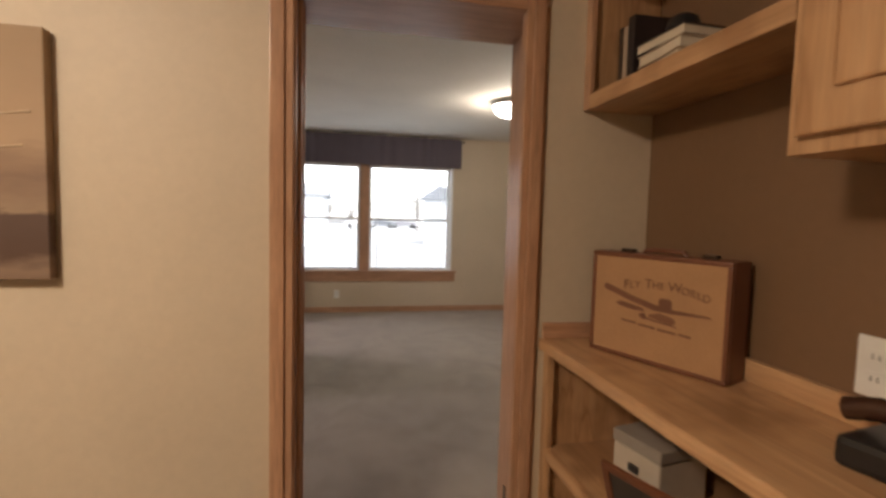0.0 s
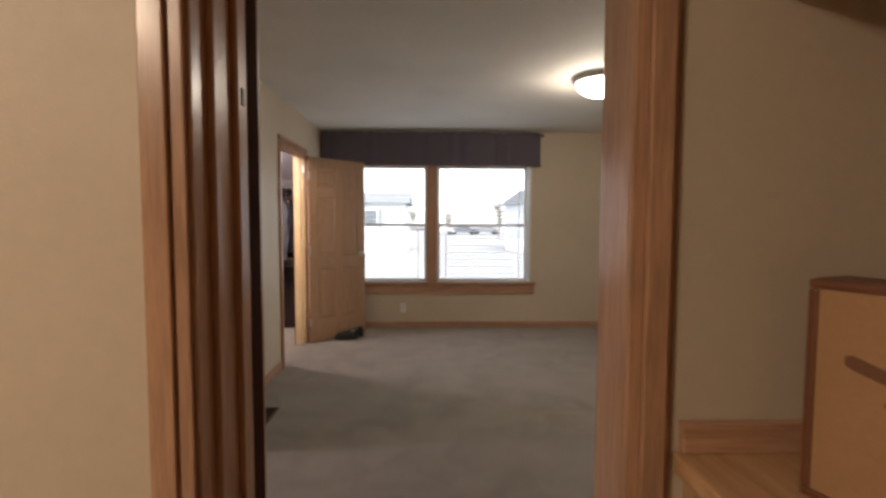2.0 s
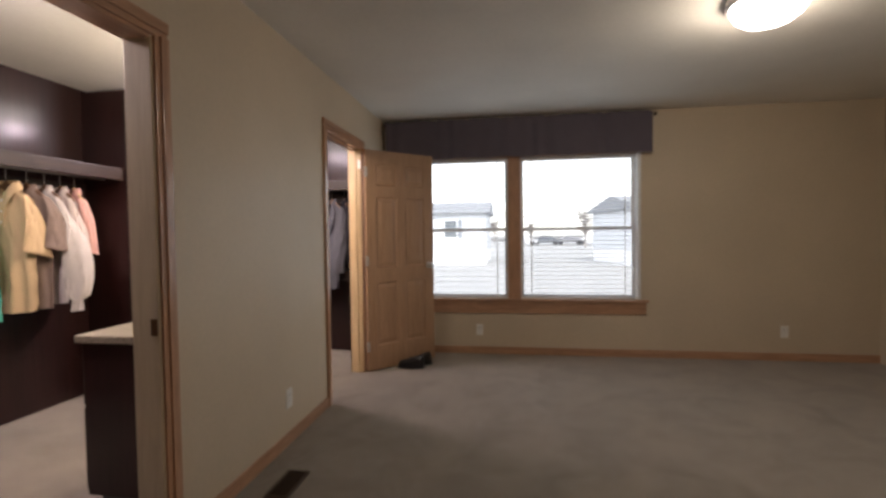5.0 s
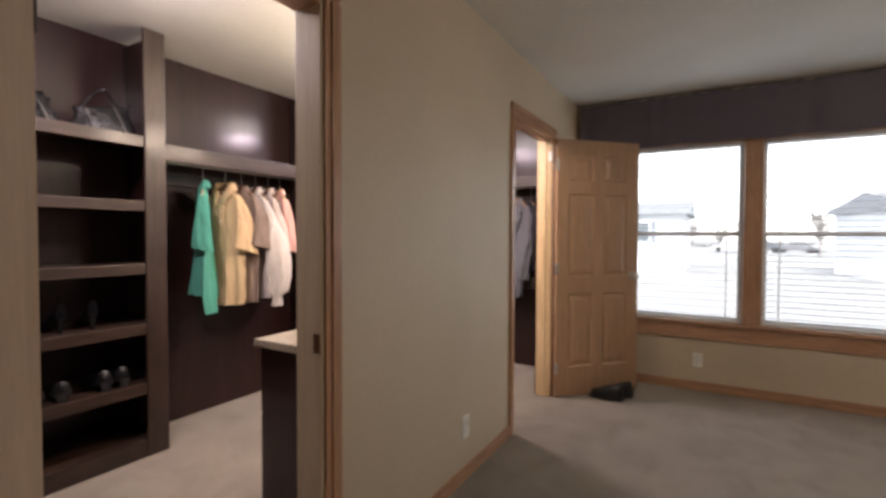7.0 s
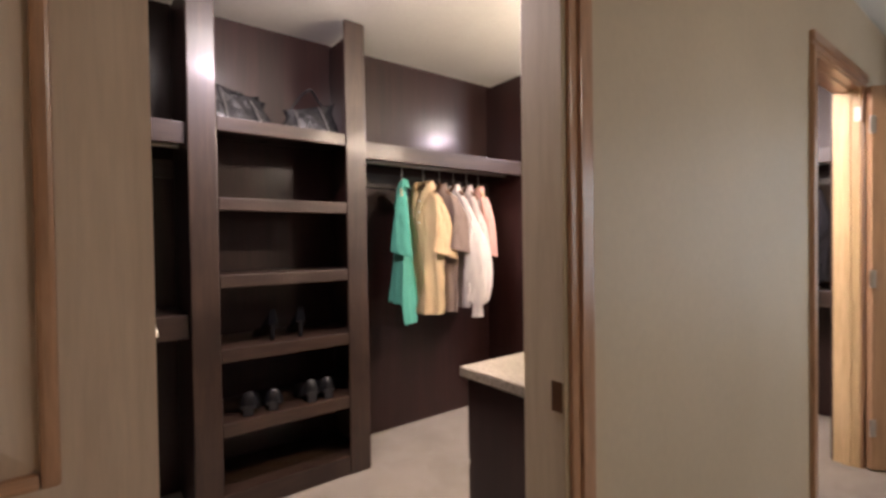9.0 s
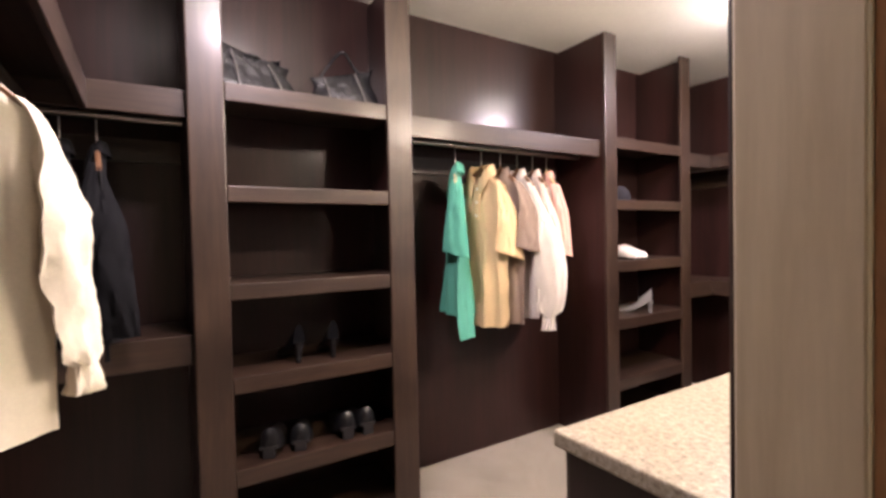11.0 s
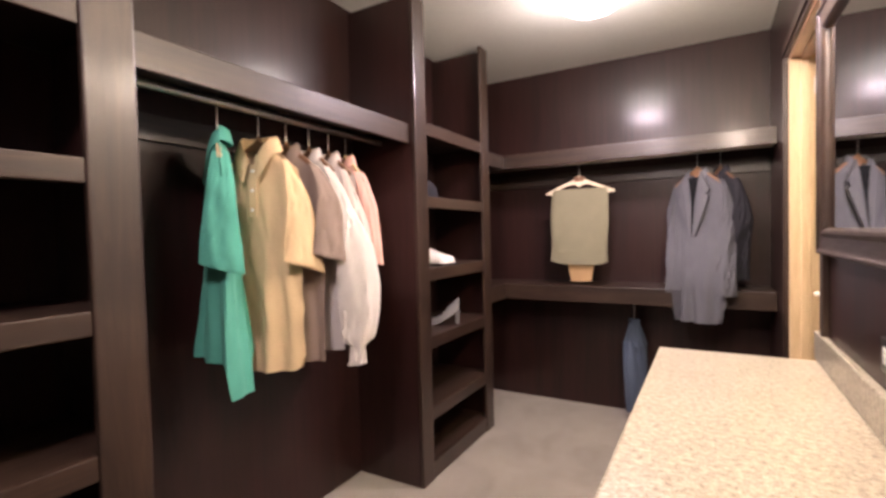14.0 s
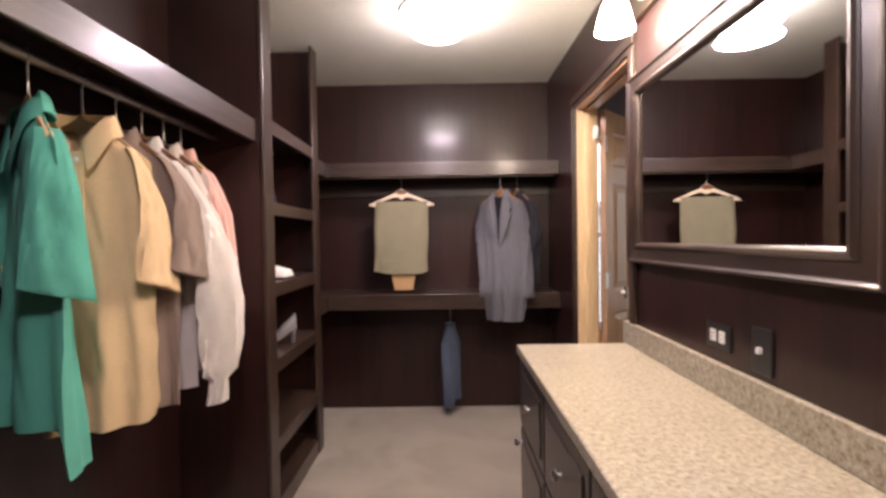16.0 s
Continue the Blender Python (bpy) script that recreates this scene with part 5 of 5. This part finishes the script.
# things on the desk's lower shelf
bx = thing("storage_box", pose(1.12, 1.17, 0.6185, 0, 0, 12), "pale fabric storage box with a dark pull on the lower shelf", "box")
slab("box_body", 0, 0.17, -0.08, 0.075, 0, 0.13, plain("pale_linen", (0.52, 0.45, 0.36), 0.8), bx, 0.006)
slab("lid", -0.003, 0.173, -0.083, 0.078, 0.1305, 0.165, plain("grey_linen", (0.30, 0.26, 0.22), 0.8), bx, 0.005)
slab("pull", -0.008, -0.0005, -0.016, 0.016, 0.075, 0.095, BLACK, bx, 0.002)
pf = thing("picture_frame", pose(1.07, 1.03, 0.6185, 0, -18, 20), "brown wooden picture frame leaning on the lower shelf", "picture frame")
slab("frame_edge", 0, 0.014, -0.11, 0.11, 0, 0.02, LEATHER_B, pf, 0.003)
slab("frame_edge", 0, 0.014, -0.11, 0.11, 0.13, 0.15, LEATHER_B, pf, 0.003)
slab("frame_edge", 0, 0.014, -0.11, -0.09, 0.02, 0.13, LEATHER_B, pf, 0.003)
slab("frame_edge", 0, 0.014, 0.09, 0.11, 0.02, 0.13, LEATHER_B, pf, 0.003)
slab("picture", 0.004, 0.010, -0.09, 0.09, 0.02, 0.13, plain("dark_photo", (0.05, 0.04, 0.035), 0.4), pf)
wall_plate("desk_outlet", pose(XNI, 0.79, 1.085, 0, 0, 90), "white outlet above the desk", "outlet", WHITE, "outlet")
ph = thing("telephone", pose(1.24, 0.66, DZ + 0.001, 0, 0, 10), "dark brown telephone on the desk", "telephone")
slab("base", -0.08, 0.08, -0.10, 0.06, 0, 0.05, BLACK, ph, 0.012)
part("handset", tube(bmesh.new(), [(0.0, -0.11, 0.075), (0.0, -0.06, 0.085), (0.0, 0.04, 0.085), (0.0, 0.085, 0.07)], 0.020, 14), plain("brown_bakelite", (0.05, 0.022, 0.014), 0.2), ph, "", True)

# canvas picture on the hall wall
cv = thing("canvas_picture", pose(-0.36, YS, 1.16), "sepia canvas print of a harbour on the wall", "picture")
SEPIA, n_, l_, b_ = mat("sepia_print", 0.7)
v_ = mapped(n_, l_, (1, 1, 1))
sx_ = n_.new("ShaderNodeSeparateXYZ")
l_.new(v_, sx_.inputs[0])
nz = tex_noise(n_, l_, mapped(n_, l_, (3, 1, 9)), 3, 5)
ad = n_.new("ShaderNodeMath")
ad.operation = "MULTIPLY_ADD"
ad.inputs[1].default_value = 0.12
l_.new(nz, ad.inputs[0])
l_.new(sx_.outputs["Z"], ad.inputs[2])
mr = n_.new("ShaderNodeMapRange")
mr.inputs["From Min"].default_value, mr.inputs["From Max"].default_value = 0.0, 0.66
l_.new(ad.outputs[0], mr.inputs["Value"])
l_.new(ramp(n_, l_, mr.outputs["Result"], [(0.0, (0.17, 0.105, 0.07)), (0.12, (0.24, 0.16, 0.11)), (0.20, (0.09, 0.05, 0.035)), (0.34, (0.10, 0.06, 0.045)), (0.36, (0.30, 0.21, 0.14)), (0.48, (0.22, 0.14, 0.095)), (0.56, (0.30, 0.20, 0.13)), (0.62, (0.40, 0.28, 0.18)), (1.0, (0.34, 0.235, 0.145))]), b_.inputs["Base Color"])
slab("canvas", -0.62, 0.0, -0.035, -0.0005, 0, 0.625, SEPIA, cv, 0.003)
MAST = plain("pale_mast_print", (0.5, 0.38, 0.26), 0.7)
for x0, z0, x1, z1 in ((-0.30, 0.38, -0.03, 0.42), (-0.34, 0.30, -0.05, 0.335)):
    part("printed_mast", tube(bmesh.new(), [(x0, -0.0352, z0), (x1, -0.0352, z1)], 0.003, 6), MAST, cv)

# ---- outside ----
GR = paint("pale_gravel_with_snow", (0.36, 0.36, 0.36), 0.9, 0.5, 8)
tagged(slab("ground", -150, 150, 7.0, 300, -1.0, -0.8, GR), "pale gravel lot with patches of snow", "ground", kind="structure")
SIDING = paint("white_siding", (0.60, 0.62, 0.65), 0.6)
ROOF = paint("grey_shingles", (0.26, 0.27, 0.29), 0.9)
PALE = plain("white_skirting", (0.85, 0.85, 0.86), 0.6)


def home(m, length, depth, label):
    """A single-storey manufactured home; local x along, y deep, z up from the ground."""
    hm = thing("manufactured_home", m, label, "house", "homes outside")
    wz, rz = 3.4, 4.25
    wl = slab("wall", 0, length, 0, depth, 0.9, wz, SIDING, hm)
    slab("skirting", 0.02, length - 0.02, 0.02, depth - 0.02, 0, 0.9, PALE, hm)
    for k in range(16):
        slab("siding_board", 0.001, length - 0.001, -0.018, -0.001, 0.95 + k * 0.152, 0.95 + k * 0.152 + 0.145, SIDING, wl)
    bm = bmesh.new()
    loft(bm, [[Vector((x, -0.35, wz)), Vector((x, depth / 2, rz)), Vector((x, depth + 0.35, wz)), Vector((x, depth + 0.35, wz - 0.12)), Vector((x, -0.35, wz - 0.12))] for x in (-0.3, length + 0.3)])
    part("roof", bm, ROOF, hm, "grey shingle roof")
    k = 1.6
    while k < length - 1.2:
        wi = slab("window", k, k + 0.9, -0.05, -0.019, 1.7, 2.9, VINYL, hm)
        slab("pane", k + 0.06, k + 0.84, -0.056, -0.051, 1.76, 2.84, plain("dark_window_glass", (0.10, 0.12, 0.14), 0.1), wi)
        slab("shutter", k + 0.93, k + 1.2, -0.045, -0.019, 1.68, 2.92, plain("grey_shutter", (0.2, 0.22, 0.25), 0.6), wi)
        k += 3.4
    return hm


home(pose(-15.6, 32.0, -0.8), 14.5, 7.0, "white manufactured home with a grey shingle roof across the lot")
home(pose(7.6, 29.0, -0.8, 0, 0, 12), 16.0, 7.0, "white manufactured home with a grey roof seen past the window edge")
BARK = plain("bare_bark", (0.26, 0.24, 0.23), 0.9)


def bare_tree(m, height, seed):
    t = thing("bare_tree", m, "leafless winter tree far across the lot", "tree", "far trees")
    r = random.Random(seed)
    part("trunk", tube(bmesh.new(), [(0, 0, 0), (0.1, 0, height * 0.3), (0, 0.1, height * 0.6)], 0.14, 8), BARK, t)
    bm = bmesh.new()
    for k in range(60):
        a, z0 = r.uniform(0, 6.28), r.uniform(0.25, 0.6) * height
        l = r.uniform(0.15, 0.4) * height
        p0 = Vector((0, 0, z0))
        p1 = p0 + Vector((math.cos(a) * l * 0.5, math.sin(a) * l * 0.5, l * 0.6))
        p2 = p1 + Vector((math.cos(a + 0.6) * l * 0.3, math.sin(a + 0.6) * l * 0.3, l * 0.5))
        tube(bm, [p0, p1, p2], 0.035, 5)
    part("branches", bm, BARK, t)


for i, (tx, ty, th) in enumerate(((9.5, 62, 6), (14, 70, 5), (4.0, 90, 5), (-3, 95, 6), (1.0, 80, 4), (20, 85, 7))):
    bare_tree(pose(tx, ty, -0.8), th, i)
hb = bmesh.new()
rh = random.Random(4)
for k in range(240):
    x, y, s = rh.uniform(-60, 60), rh.uniform(105, 125), rh.uniform(0.6, 1.3)
    bmesh.ops.create_icosphere(hb, subdivisions=1, radius=s, matrix=Matrix.Translation((x, y, -0.8 + s * 0.3)) @ Matrix.Diagonal((1.4, 1, rh.uniform(0.5, 0.9), 1)))
tagged(part("far_scrub", hb, plain("winter_scrub", (0.22, 0.22, 0.22), 0.9)), "grey winter scrub on the skyline", "scrub", kind="stuff")
CARC = [(0.5, 0.5, 0.52), (0.12, 0.13, 0.15), (0.20, 0.20, 0.22), (0.6, 0.6, 0.6)]
for i, cx in enumerate((2.2, 5.8, 9.5, 13.0)):
    ca = thing("parked_car", pose(cx, 75 + i, -0.8), "small parked car far across the lot", "car", "far cars")
    bm = bmesh.new()
    loft(bm, [[Vector((x, y, 0.35)), Vector((x, y, zt)), Vector((x, 1.7 - y, zt)), Vector((x, 1.7 - y, 0.35))] for x, y, zt in ((-2.2, 0.1, 0.8), (-1.3, 0, 0.95), (-0.8, 0.1, 1.45), (0.7, 0.1, 1.45), (1.4, 0, 0.95), (2.2, 0.1, 0.8))])
    part("body", bm, plain("car_paint", CARC[i], 0.3), ca)
    for wx in (-1.4, 1.4):
        for wy in (0.08, 1.62):
            part("wheel", lathe(bmesh.new(), [(0.001, -0.1), (0.33, -0.1), (0.33, 0.1), (0.001, 0.1)], 16, (wx, wy, 0.33), "y"), BLACK, ca)
